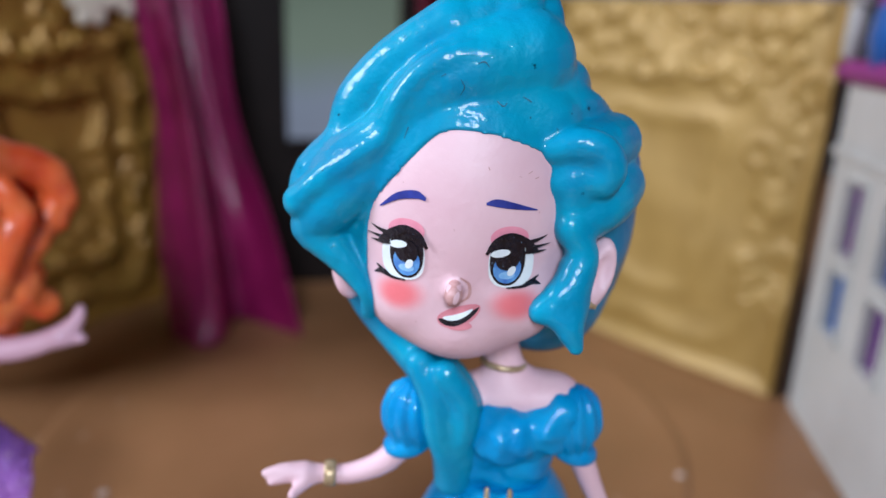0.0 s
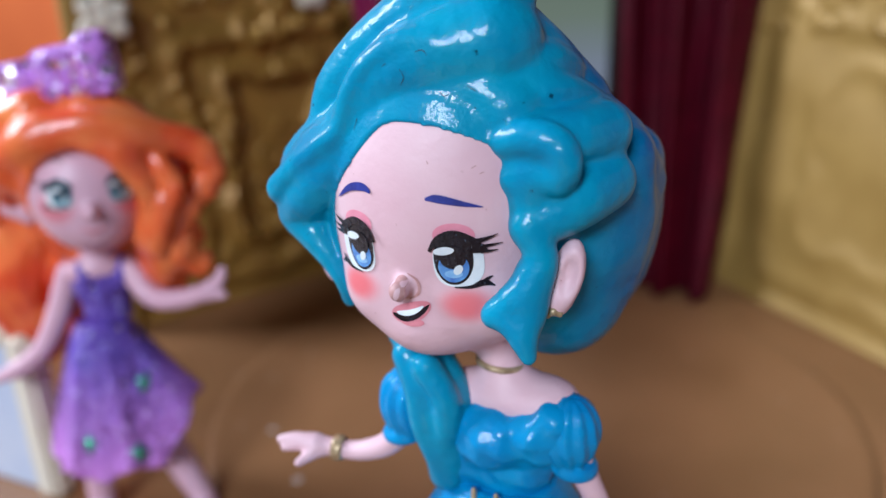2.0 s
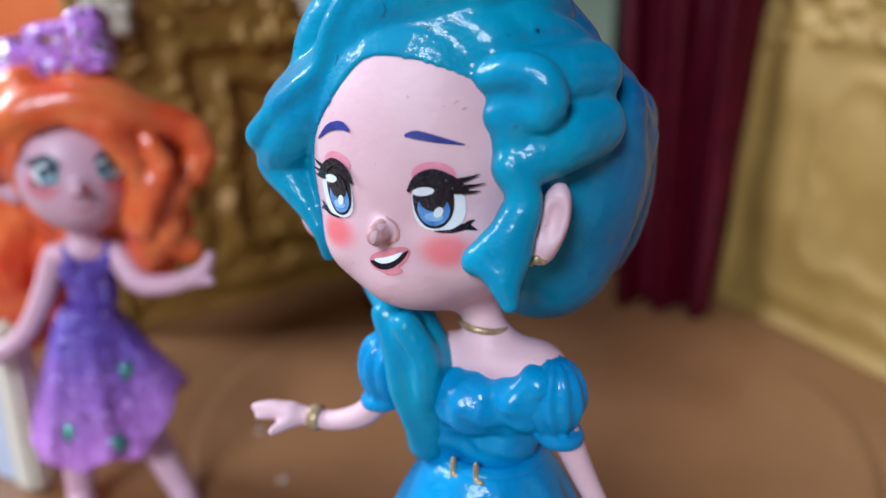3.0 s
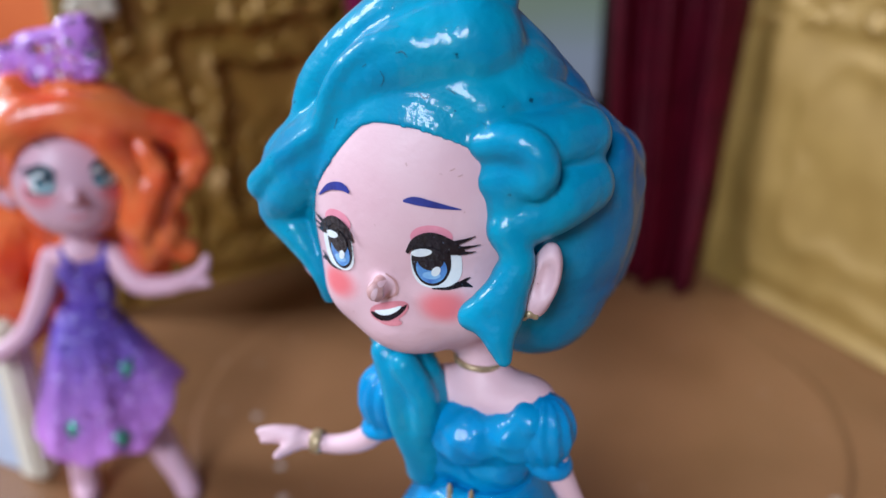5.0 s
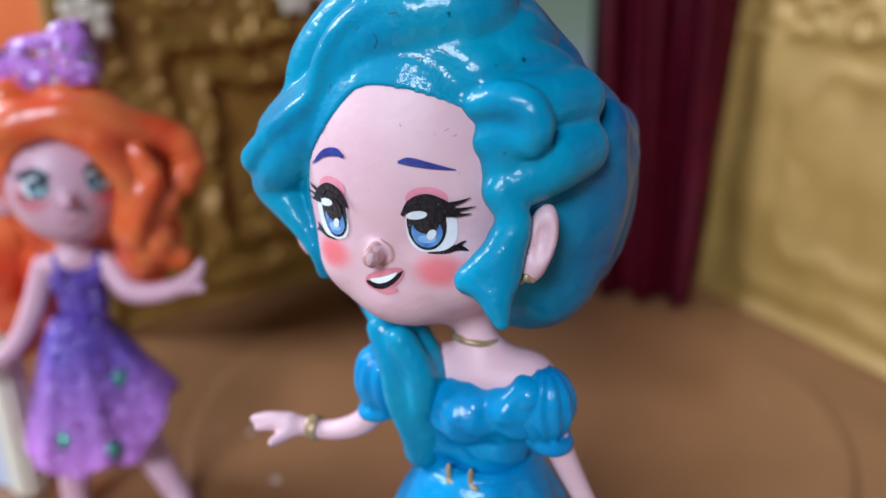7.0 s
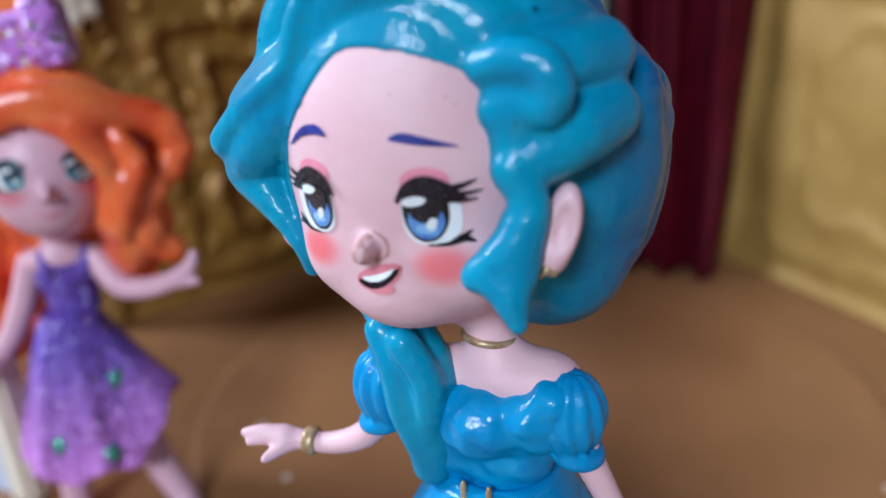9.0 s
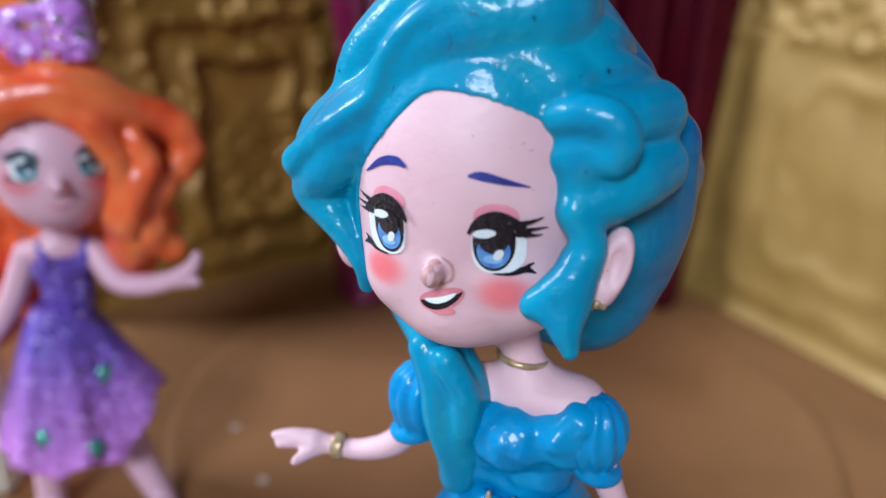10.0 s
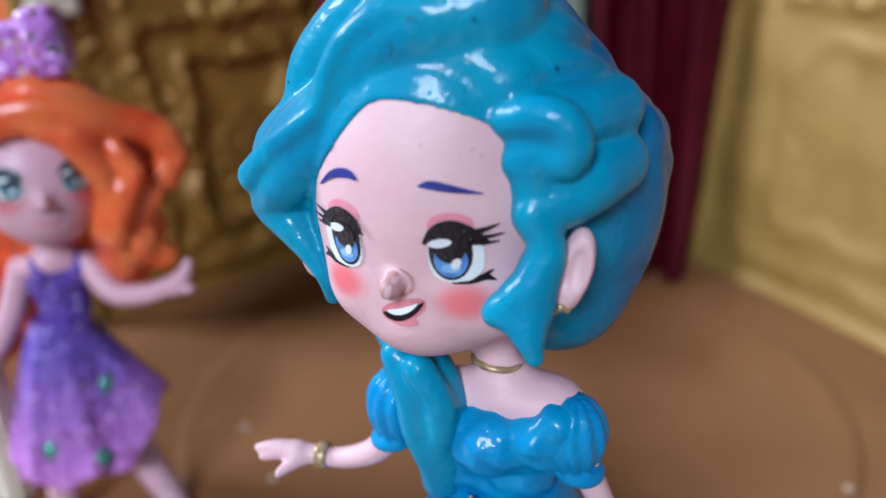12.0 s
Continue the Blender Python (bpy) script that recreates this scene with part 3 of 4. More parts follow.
FLAKE = material("pale_foil", lin(206, 190, 180), lin(190, 170, 160), rough=0.3, metal=0.3, grain=400)
rnd = random.Random(5)
for x, y in ((-7.0, 4.6), (-6.2, 3.6), (-9.0, 6.2), (3.2, 3.6), (5.6, 6.4), (4.6, 4.9), (6.1, 9.0)):
    flake(x, y, rnd.uniform(0.09, 0.17), rnd.uniform(0, 3)).location.z += (0.12 * C if math.hypot(x - STAGE[0], y - STAGE[1]) < STAGE_R else 0)


# ---- the white toy house beside the castle ----
def toy_house(a, b, name, label, columns, panes, roof=True):
    """A white house front from a to b with a grid of windows; the body goes back from it."""
    m, length = between(a, b)
    house = new(name)
    house.matrix_world = m
    rows = ((0.9, 2.6), (3.45, 5.35), (5.85, 8.0))
    cols = [(1.35 + 2.75 * i, 2.85 + 2.75 * i) for i in range(columns)]
    bm = bmesh.new()
    slab(bm, (0, 0.35, 0), (length, 6.0, 10.7), bevel=0.05)
    part("wall", bm, TOY_WHITE, house)
    # the front is a lattice round the openings
    strips = []
    xs = [0.0] + [v for c in cols for v in c] + [length]
    zs = [0.0] + [v for r in rows[1:] for v in r] + [10.7]
    for i in range(0, len(xs) - 1, 2):
        strips.append(((xs[i], 0, 0), (xs[i + 1], 0.35, 10.7)))
    for i in range(0, len(zs) - 1, 2):
        for c0, c1 in cols:
            strips.append(((c0, 0.003, zs[i]), (c1, 0.35, zs[i + 1])))
    for lo, hi in strips:
        bm = bmesh.new()
        slab(bm, lo, hi)
        part("panel", bm, TOY_WHITE, house)
    bm = bmesh.new()
    slab(bm, (-0.05, -0.2, 8.5), (length, 0.02, 8.85), bevel=0.1)
    part("ledge", bm, TOY_WHITE, house)
    k = 0
    for r0, r1 in rows[1:]:
        for c0, c1 in cols:
            w = new("window")
            w.parent = house
            bm = bmesh.new()
            slab(bm, (c0, 0.22, r0), (c1, 0.30, r1))
            part("pane", bm, panes[k % len(panes)], w)
            for lo, hi in (((c0, -0.12, r0 - 0.14), (c0 + 0.14, 0.2, r1 + 0.14)), ((c1 - 0.14, -0.12, r0 - 0.14), (c1, 0.2, r1 + 0.14)), ((c0 + 0.14, -0.12, r1), (c1 - 0.14, 0.2, r1 + 0.14)), ((c0 + 0.14, -0.14, r0 - 0.14), (c1 - 0.14, 0.2, r0 + 0.04))):
                bm = bmesh.new()
                slab(bm, lo, hi, bevel=0.03)
                part("frame", bm, TOY_WHITE, w)
            k += 1
    if roof:
        bm = bmesh.new()
        slab(bm, (-0.5, -0.4, 10.7), (length, 6.2, 11.3), bevel=0.2)
        slab(bm, (-0.1, 0.2, 11.3), (length, 5.6, 16.0), bevel=0.5)
        part("roof", bm, ROOF, house)
        bm = bmesh.new()
        bmesh.ops.create_uvsphere(bm, u_segments=24, v_segments=14, radius=0.8 * C, matrix=Matrix.Translation((1.9 * C, 0.0, 12.0 * C)) @ Matrix.Diagonal((1, 0.5, 1.2, 1)))
        part("boss", bm, PANE_BLUE, house, "blue oval boss on the roof", smooth=True)
        bm = bmesh.new()
        slab(bm, (-0.9, -0.5, 12.9), (0.5, 0.3, 13.6), bevel=0.25)
        slab(bm, (-0.45, -0.3, 11.3), (0.0, 0.1, 12.9), bevel=0.1)
        part("turret", bm, TOY_WHITE, house)
    return tagged(house, label, "toy house")


toy_house((10.8, 13.9), (9.6, -2.7), "toy_house", "white plastic toy house with blue and purple windows and magenta roof", 5, [PANE_BLUE, PANE_PURPLE, PANE_SLATE, PANE_BLUE, PANE_PURPLE, PANE_PURPLE, PANE_SLATE, PANE_SLATE, PANE_BLUE, PANE_PURPLE])

# ---- the second white piece, behind the red-haired doll ----
def white_front():
    m, length = between((-18.5, 1.5), (-12.2, 1.7))
    ob = new("toy_fence")
    ob.matrix_world = m
    bm = bmesh.new()
    slab(bm, (-3, 0.1, 0), (length - 0.8, 0.4, 4.2), bevel=0.06)
    part("panel", bm, PANE_PALE, ob, "pale blue plastic panel")
    bm = bmesh.new()
    slab(bm, (length - 0.8, -0.1, 0), (length, 0.6, 4.6), bevel=0.15)
    part("post", bm, CREAM, ob)
    bm = bmesh.new()
    slab(bm, (-3, -0.05, 4.2), (length - 0.8, 0.5, 4.6), bevel=0.12)
    part("rail", bm, CREAM, ob)
    return tagged(ob, "white plastic toy fence with pale blue panel", "toy fence")


PANE_PALE = material("pale_blue_plastic", lin(176, 190, 214), lin(196, 204, 220), rough=0.3, grain=40)
white_front()

# ---- the room round it ----
bm = bmesh.new()
for lo, hi in (((-160, -160, -2), (-154, 160, 60)), ((-160, -160, 150), (-154, 160, 200)), ((-160, 10, 60), (-154, 160, 150)), ((-160, -160, 60), (-154, -80, 150))):
    slab(bm, lo, hi)
tagged(part("wall_room_west", bm, PLASTER), "plain grey room wall with a window opening", "wall", kind="structure")
bm = bmesh.new()
for lo, hi in (((-154, -160, -2), (160, -154, 50)), ((-154, -160, 140), (160, -154, 200)), ((-154, -160, 50), (-35, -154, 140)), ((60, -160, 50), (160, -154, 140))):
    slab(bm, lo, hi)
tagged(part("wall_room_south", bm, PLASTER), "plain grey room wall with a window opening", "wall", kind="structure")
bm = bmesh.new()
slab(bm, (154, -154, -2), (160, 160, 200))
tagged(part("wall_room_east", bm, PLASTER), "plain grey room wall", "wall", kind="structure")
bm = bmesh.new()
slab(bm, (-154, 70, -2), (-48, 76, 200))
tagged(part("wall_room_north", bm, TERRACOTTA), "orange painted room wall", "wall", kind="structure")
bm = bmesh.new()
slab(bm, (-48, 70.3, -2), (154, 76, 200))
tagged(part("wall_room_north_plain", bm, PLASTER), "plain grey room wall", "wall", kind="structure")
bm = bmesh.new()
slab(bm, (-160, -160, 200), (160, 160, 206))
tagged(part("ceiling", bm, PLASTER), "plain grey ceiling", "ceiling", kind="structure")
bm = bmesh.new()
slab(bm, (-160, -160, -8), (160, 160, -2))
tagged(part("ground", bm, DARK), "dark wooden room floor", "floor", kind="structure")


# ---- the two dolls ----
def eye(s, f, x, z, side, big=1.0, white=WHITE, black=BLACK, iris=IRIS, lid=ROSE, light=None):
    """A painted eye; side is 1 where the outer corner lies at +x."""
    g, light = big, light or iris
    s.patch(f, x + 0.0 * side * g, z + 0.33 * g, oval(0.25 * g, 0.16 * g), 0.010, lid)
    s.patch(f, x + 0.04 * side * g, z - 0.04 * g, oval(0.30 * g, 0.33 * g, 2.8), 0.016, white)
    s.patch(f, x - 0.01 * side * g, z + 0.02 * g, oval(0.235 * g, 0.36 * g, 2.2), 0.022, black)
    s.patch(f, x - 0.01 * side * g, z - 0.10 * g, oval(0.185 * g, 0.205 * g), 0.028, iris)
    s.patch(f, x - 0.01 * side * g, z + 0.04 * g, oval(0.16 * g, 0.16 * g), 0.034, black)
    s.patch(f, x - 0.01 * side * g, z - 0.19 * g, oval(0.11 * g, 0.055 * g), 0.034, light, rings=3, n=20)
    s.patch(f, x - 0.11 * g, z + 0.13 * g, oval(0.13 * g, 0.055 * g, 2.0, 8), 0.040, white, rings=3, n=20)
    s.patch(f, x + 0.05 * g, z - 0.13 * g, oval(0.05 * g, 0.075 * g, 2.0, -30), 0.040, white, rings=3, n=16)
    s.stroke(f, [(x - 0.29 * side * g, z + 0.12 * g, 0.02 * g), (x - 0.17 * side * g, z + 0.29 * g, 0.045 * g), (x + 0.02 * side * g, z + 0.36 * g, 0.05 * g),
                 (x + 0.22 * side * g, z + 0.26 * g, 0.06 * g), (x + 0.36 * side * g, z + 0.12 * g, 0.045 * g)], 0.045, black)
    for dz, dx in ((0.34, 0.50), (0.22, 0.55), (0.13, 0.50)):
        s.stroke(f, [(x + 0.22 * side * g, z + (dz * 0.5 + 0.08) * g, 0.04 * g), (x + 0.38 * side * g, z + (dz * 0.8 + 0.02) * g, 0.022 * g), (x + dx * side * g, z + dz * g, 0.004)], 0.046, black)
    s.stroke(f, [(x + 0.0 * side * g, z - 0.37 * g, 0.008), (x + 0.2 * side * g, z - 0.36 * g, 0.022 * g), (x + 0.34 * side * g, z - 0.31 * g, 0.04 * g), (x + 0.46 * side * g, z - 0.36 * g, 0.006)], 0.03, black)
    s.stroke(f, [(x + 0.28 * side * g, z - 0.34 * g, 0.03 * g), (x + 0.38 * side * g, z - 0.26 * g, 0.02 * g), (x + 0.43 * side * g, z - 0.23 * g, 0.004)], 0.032, black)


def blue_doll():
    s = Sculpt()
    face = join([egg((0, 0, 10.0), (1.75, 1.5, 2.38)), egg((-0.5, -0.55, 8.8), (0.74, 0.8, 0.62)), egg((0.66, -0.55, 8.78), (0.78, 0.8, 0.62)),
                 egg((0.05, -0.75, 8.42), (0.6, 0.62, 0.48))], 0.35)
    head = join([face, egg((0.0, -1.56, 9.14), (0.13, 0.17, 0.16))], 0.12)
    skin = join([head, rope([(0.55, 0.1, 8.2, 0.34), (0.74, 0.05, 7.6, 0.29), (0.85, 0.1, 7.1, 0.38)]), egg((0.95, 0.05, 6.92), (0.95, 0.52, 0.4)),
                 egg((1.6, 0.0, 6.95), (0.42, 0.4, 0.34)), egg((0.05, -0.1, 6.85), (0.4, 0.4, 0.34))], 0.25)
    s.shape(skin, (-2.1, -2.1, 6.1), (2.3, 1.9, 11.8), 0.05, SKIN)
    # ears
    ear = cut(join([egg((1.97, -0.7, 9.32), (0.2, 0.3, 0.48), (0, 12, 25)), egg((1.84, -0.78, 8.95), (0.16, 0.17, 0.2)), egg((1.62, -0.55, 9.15), (0.3, 0.2, 0.3))], 0.15), egg((2.07, -0.98, 9.37), (0.12, 0.2, 0.3), (0, 12, 25)), 0.1)
    s.shape(ear, (1.1, -1.5, 8.4), (2.5, 0.0, 10.2), 0.04, SKIN)
    s.shape(egg((-1.62, -0.5, 9.0), (0.2, 0.28, 0.42), (0, -12, -20)), (-2.3, -1.1, 8.4), (-1.2, 0.2, 9.7), 0.04, SKIN)
    # the hair: a cap open in front, the swept wave, the crest and the curls
    opening = prism([(-1.2, 10.15), (-0.62, 10.92), (-0.27, 11.24), (0.4, 11.24), (0.9, 11.08), (1.2, 10.94), (1.42, 10.5), (1.52, 9.8), (1.46, 9.2), (1.3, 8.5), (0.9, 6.5), (-0.9, 6.5), (-1.28, 8.9)], -0.2)
    cap = join([egg((0, 0.03, 10.0), (1.8, 1.54, 2.42)), egg((0.85, 1.2, 9.6), (1.88, 1.8, 2.0)), egg((0.15, 0.32, 11.65), (1.55, 1.25, 0.9)),
                    egg((1.3, 1.0, 8.4), (1.08, 1.1, 1.05)), egg((-0.8, 0.4, 9.6), (1.1, 1.2, 1.5))], 0.3)
    wave = join([rope([(0.75, -0.3, 12.1, 0.7), (0.05, -0.6, 11.9, 0.6), (-0.55, -0.7, 11.55, 0.5), (-1.0, -0.72, 11.0, 0.45), (-1.65, -0.66, 10.4, 0.52), (-1.72, -0.5, 9.85, 0.4),
                       (-1.64, 0.0, 9.3, 0.3), (-1.64, 0.25, 8.8, 0.3), (-1.38, 0.35, 8.25, 0.34), (-0.86, 0.15, 7.8, 0.38), (-0.3, -0.2, 7.35, 0.4), (0.04, -0.42, 6.9, 0.44), (0.08, -0.45, 6.3, 0.4), (0.06, -0.42, 5.6, 0.3)]),
                 rope([(0.95, -0.7, 11.85, 0.18), (0.45, -0.88, 12.1, 0.2), (-0.1, -0.98, 12.14, 0.2), (-0.55, -1.02, 11.9, 0.19), (-0.86, -1.05, 11.5, 0.17), (-1.02, -1.06, 11.08, 0.16), (-1.4, -1.06, 10.8, 0.17), (-1.78, -1.0, 10.52, 0.2), (-2.2, -0.88, 10.12, 0.25)]),
                 rope([(-0.6, -0.86, 11.35, 0.26), (-0.98, -0.9, 10.78, 0.26), (-1.42, -0.9, 10.35, 0.32), (-1.8, -0.82, 10.0, 0.36), (-2.05, -0.72, 9.75, 0.34), (-1.75, -0.82, 9.45, 0.26), (-1.44, -0.9, 9.12, 0.18), (-1.24, -0.95, 8.82, 0.13), (-1.26, -0.8, 8.5, 0.12)]),
                 rope([(-0.2, -0.3, 12.45, 0.46), (-0.95, -0.32, 11.98, 0.4), (-1.45, -0.35, 11.46, 0.37), (-1.62, -0.42, 10.92, 0.35), (-2.0, -0.5, 10.45, 0.38), (-2.18, -0.48, 10.1, 0.3), (-2.08, -0.5, 9.76, 0.3), (-1.86, -0.4, 9.4, 0.28)]),
                 rope([(-0.1, -0.7, 7.55, 0.22), (0.2, -0.72, 7.1, 0.22), (0.22, -0.72, 6.6, 0.2), (0.12, -0.66, 6.1, 0.12)]),
                 rope([(-0.5, -0.52, 7.6, 0.24), (-0.24, -0.64, 7.1, 0.26), (-0.16, -0.66, 6.6, 0.26), (-0.04, -0.64, 6.1, 0.2), (0.06, -0.58, 5.6, 0.12)])], 0.06)
    crown = join([rope([(0.2, -0.3, 12.05, 0.6), (0.6, 0.0, 12.3, 0.55), (1.0, 0.45, 11.85, 0.55), (1.5, 0.9, 11.2, 0.55)]),
                  rope([(0.1, -0.62, 12.0, 0.22), (0.4, -0.45, 12.4, 0.28), (0.66, -0.2, 12.8, 0.32), (0.75, 0.1, 13.2, 0.22)]),
                  rope([(0.5, -0.7, 11.8, 0.2), (0.8, -0.45, 12.2, 0.26), (1.0, -0.1, 12.55, 0.28), (0.95, 0.2, 12.95, 0.22)]),
                  rope([(0.8, -0.66, 11.62, 0.2), (1.15, -0.4, 11.82, 0.26), (1.38, 0.0, 11.85, 0.28), (1.5, 0.45, 11.7, 0.28)]),
                  rope([(1.05, -0.62, 11.4, 0.2), (1.45, -0.35, 11.5, 0.28), (1.7, 0.08, 11.4, 0.3), (1.9, 0.6, 11.1, 0.34)]),
                  rope([(-0.2, -0.55, 12.15, 0.3), (0.15, -0.3, 12.6, 0.34), (0.5, -0.05, 13.0, 0.26)]),
                  rope([(1.6, 0.7, 11.2, 0.42), (2.05, 1.2, 10.6, 0.5), (2.15, 1.6, 10.0, 0.6)]),
                  egg((0.8, -0.1, 11.68), (1.0, 0.72, 0.62), (0, 20, 0)), egg((1.45, 0.0, 11.15), (0.6, 0.6, 0.5))], 0.05)
    curls = join([egg((1.5, -0.3, 10.35), (0.5, 0.8, 0.95)), egg((1.66, -0.15, 9.5), (0.28, 0.5, 0.8)),
                  join([rope([(1.2, -0.9, 11.0, 0.2), (1.52, -0.92, 11.08, 0.24), (1.84, -0.92, 11.0, 0.24), (1.98, -0.95, 10.78, 0.2), (1.9, -0.96, 10.56, 0.15)]), egg((1.55, -0.66, 10.68), (0.44, 0.38, 0.44)), rope([(1.3, -0.9, 10.55, 0.2), (1.6, -0.86, 10.6, 0.24), (1.85, -0.86, 10.65, 0.22)], 1)], 0.16),
                  rope([(2.2, 0.0, 10.4, 0.42), (2.02, -0.45, 10.28, 0.4), (1.76, -0.72, 10.1, 0.34), (1.5, -0.94, 9.94, 0.22)]),
                  rope([(2.1, 0.1, 11.0, 0.42), (1.88, -0.3, 11.0, 0.4), (1.55, -0.6, 11.05, 0.32)]),
                  rope([(1.5, -1.0, 10.0, 0.2), (1.7, -0.98, 9.62, 0.22), (1.62, -1.06, 9.3, 0.24), (1.4, -1.18, 9.02, 0.24), (1.17, -1.26, 8.84, 0.16)]),
                  rope([(1.62, -1.0, 9.4, 0.24), (1.58, -1.1, 8.98, 0.27), (1.58, -1.26, 8.66, 0.2), (1.68, -1.36, 8.4, 0.11)]),
                  rope([(1.2, -1.24, 8.88, 0.17), (1.42, -1.3, 8.78, 0.17), (1.6, -1.34, 8.58, 0.12)]),
                  rope([(2.2, 0.9, 10.5, 0.5), (2.25, 1.0, 9.6, 0.46), (2.05, 1.0, 8.7, 0.5), (1.6, 0.9, 7.95, 0.5)]),
                  rope([(2.05, 2.0, 10.2, 0.6), (2.05, 2.1, 9.2, 0.6), (1.8, 1.9, 8.3, 0.6), (1.1, 1.6, 7.9, 0.6)])], 0.08)
    wide = cut(join([cap, crown], 0.12), lambda P: opening(P) - 0.12, 0.2)
    brow = cut(join([egg((0.25, -0.62, 11.6), (0.95, 0.46, 0.46)), egg((1.02, -0.55, 11.3), (0.55, 0.46, 0.5)), egg((-0.55, -0.75, 11.3), (0.42, 0.38, 0.42))], 0.2), lambda P: opening(P) - 0.05, 0.14)
    paint = cut(lambda P: np.maximum(face(P) - 0.03, 8.4 - P[..., 2]), opening, 0.02)
    hair = join([wide, paint, brow, wave, curls], 0.05)
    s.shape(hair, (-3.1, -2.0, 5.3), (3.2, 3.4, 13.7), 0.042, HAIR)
    # the dress
    ax, ay = 0.85, 0.1

    def skirt(P):
        x, y, z = P[..., 0] - ax, P[..., 1] - ay, P[..., 2]
        t = np.clip((5.5 - z) / 7.9, 0, 1)
        th = np.arctan2(y, x)
        R = 0.72 + 2.3 * t**0.62 + (0.09 * np.sin(9 * th + 2 * z) + 0.05 * np.sin(17 * th + 1)) * np.clip(t * 4, 0, 1)
        return np.maximum(np.maximum((np.sqrt(x * x + y * y) - R) * 0.7, z - 5.45), -2.38 - z)
    s.shape(skirt, (-2.8, -3.5, -2.6), (4.5, 3.7, 6.0), 0.07, DRESS)
    bodice = join([egg((0.92, 0.05, 5.9), (0.74, 0.6, 0.9)), egg((0.8, -0.42, 6.45), (0.6, 0.5, 0.5)), egg((1.45, -0.22, 6.5), (0.55, 0.46, 0.45)), egg((0.3, -0.25, 6.1), (0.5, 0.4, 0.75)),
                   rope([(1.4, -0.5, 6.62, 0.26), (1.7, -0.34, 6.85, 0.3), (1.95, -0.05, 6.85, 0.3)], 1), rope([(0.4, -0.4, 6.6, 0.26), (-0.5, -0.4, 6.75, 0.28)], 1)], 0.12)
    bodice = cut(bodice, egg((1.0, 0.3, 7.5), (0.85, 0.9, 0.6)), 0.06)

    def creased(f, amount=0.028):
        return lambda P: f(P) + amount * np.sin(13 * P[..., 0] + 9 * P[..., 2] + 2 * np.sin(5 * P[..., 1])) * np.sin(7 * P[..., 2] - 5 * P[..., 0])
    s.shape(creased(bodice), (-0.8, -1.1, 5.0), (2.6, 1.1, 7.2), 0.045, DRESS)
    s.shape(ring((0.86, 0.1, 5.36), (0, 0, 1), 0.72, 0.14), (-0.2, -0.95, 5.05), (1.9, 1.1, 5.7), 0.05, DRESS)
    for (cx, cy, cz), (bx, by, bz), lean in (((1.88, -0.14, 6.62), (1.98, -0.1, 6.06), 8), ((-0.62, -0.3, 6.62), (-0.7, -0.34, 6.12), -10)):
        puff = egg((cx, cy, cz), (0.48, 0.46, 0.6), (0, lean, 0))

        def ribbed(P, puff=puff, cx=cx, cy=cy):
            th = np.arctan2(P[..., 1] - cy, P[..., 0] - cx)
            return puff(P) + 0.028 * np.sin(12 * th + 2.5 * np.sin(3 * P[..., 2]))
        s.shape(join([ribbed, ring((bx, by, bz), (0.15 * np.sign(lean), 0, 1), 0.26, 0.12)], 0.06), (cx - 0.8, cy - 0.8, cz - 0.9), (cx + 0.8, cy + 0.8, cz + 0.8), 0.04, DRESS)
    # arms, with the bracelet and the buckles
    arm = join([rope([(-0.66, -0.3, 6.3, 0.24), (-1.0, -0.4, 5.82, 0.2), (-1.55, -0.45, 5.56, 0.165), (-1.95, -0.52, 5.56, 0.15), (-2.3, -0.62, 5.6, 0.17)]),
                rope([(-2.3, -0.62, 5.62, 0.16), (-2.6, -0.72, 5.7, 0.11), (-2.86, -0.82, 5.68, 0.07)]), rope([(-2.3, -0.64, 5.6, 0.13), (-2.55, -0.76, 5.6, 0.1), (-2.76, -0.86, 5.56, 0.07)]),
                rope([(-2.2, -0.66, 5.54, 0.12), (-2.36, -0.9, 5.46, 0.09), (-2.4, -1.0, 5.44, 0.07)])], 0.08)
    s.shape(arm, (-3.1, -1.3, 5.2), (-0.4, 0.1, 6.7), 0.035, SKIN)
    s.shape(rope([(2.06, -0.05, 6.05, 0.22), (2.36, 0.08, 5.3, 0.18), (2.75, 0.2, 4.45, 0.14), (2.9, 0.2, 3.9, 0.16), (2.92, 0.1, 3.5, 0.1)]), (1.6, -0.4, 3.2), (3.4, 0.8, 6.4), 0.05, SKIN)
    s.shape(join([ring((-1.9 - 0.98 * k, -0.51 - 0.17 * k, 5.56), (-0.98, -0.17, 0.05), 0.165, 0.045) for k in (-0.06, 0.0, 0.06)], 0.05), (-2.2, -0.85, 5.25), (-1.6, -0.2, 5.85), 0.025, GOLD_PAINT)
    s.shape(ring((2.77, 0.2, 4.4), (0.45, 0.15, -0.9), 0.15, 0.05), (2.4, -0.15, 4.1), (3.15, 0.55, 4.7), 0.03, GOLD_PAINT)
    s.shape(ring((0.76, 0.06, 7.45), (0.1, 0.1, 1), 0.33, 0.055), (0.2, -0.6, 7.15), (1.4, 0.6, 7.75), 0.03, GOLD_PAINT)
    for x in (0.62, 0.98):
        s.shape(join([egg((x, -0.70, 5.5), (0.05, 0.06, 0.17)), egg((x + 0.06, -0.74, 5.36), (0.11, 0.06, 0.045))], 0.03), (x - 0.2, -0.95, 5.1), (x + 0.3, -0.4, 5.9), 0.025, GOLD_PAINT)
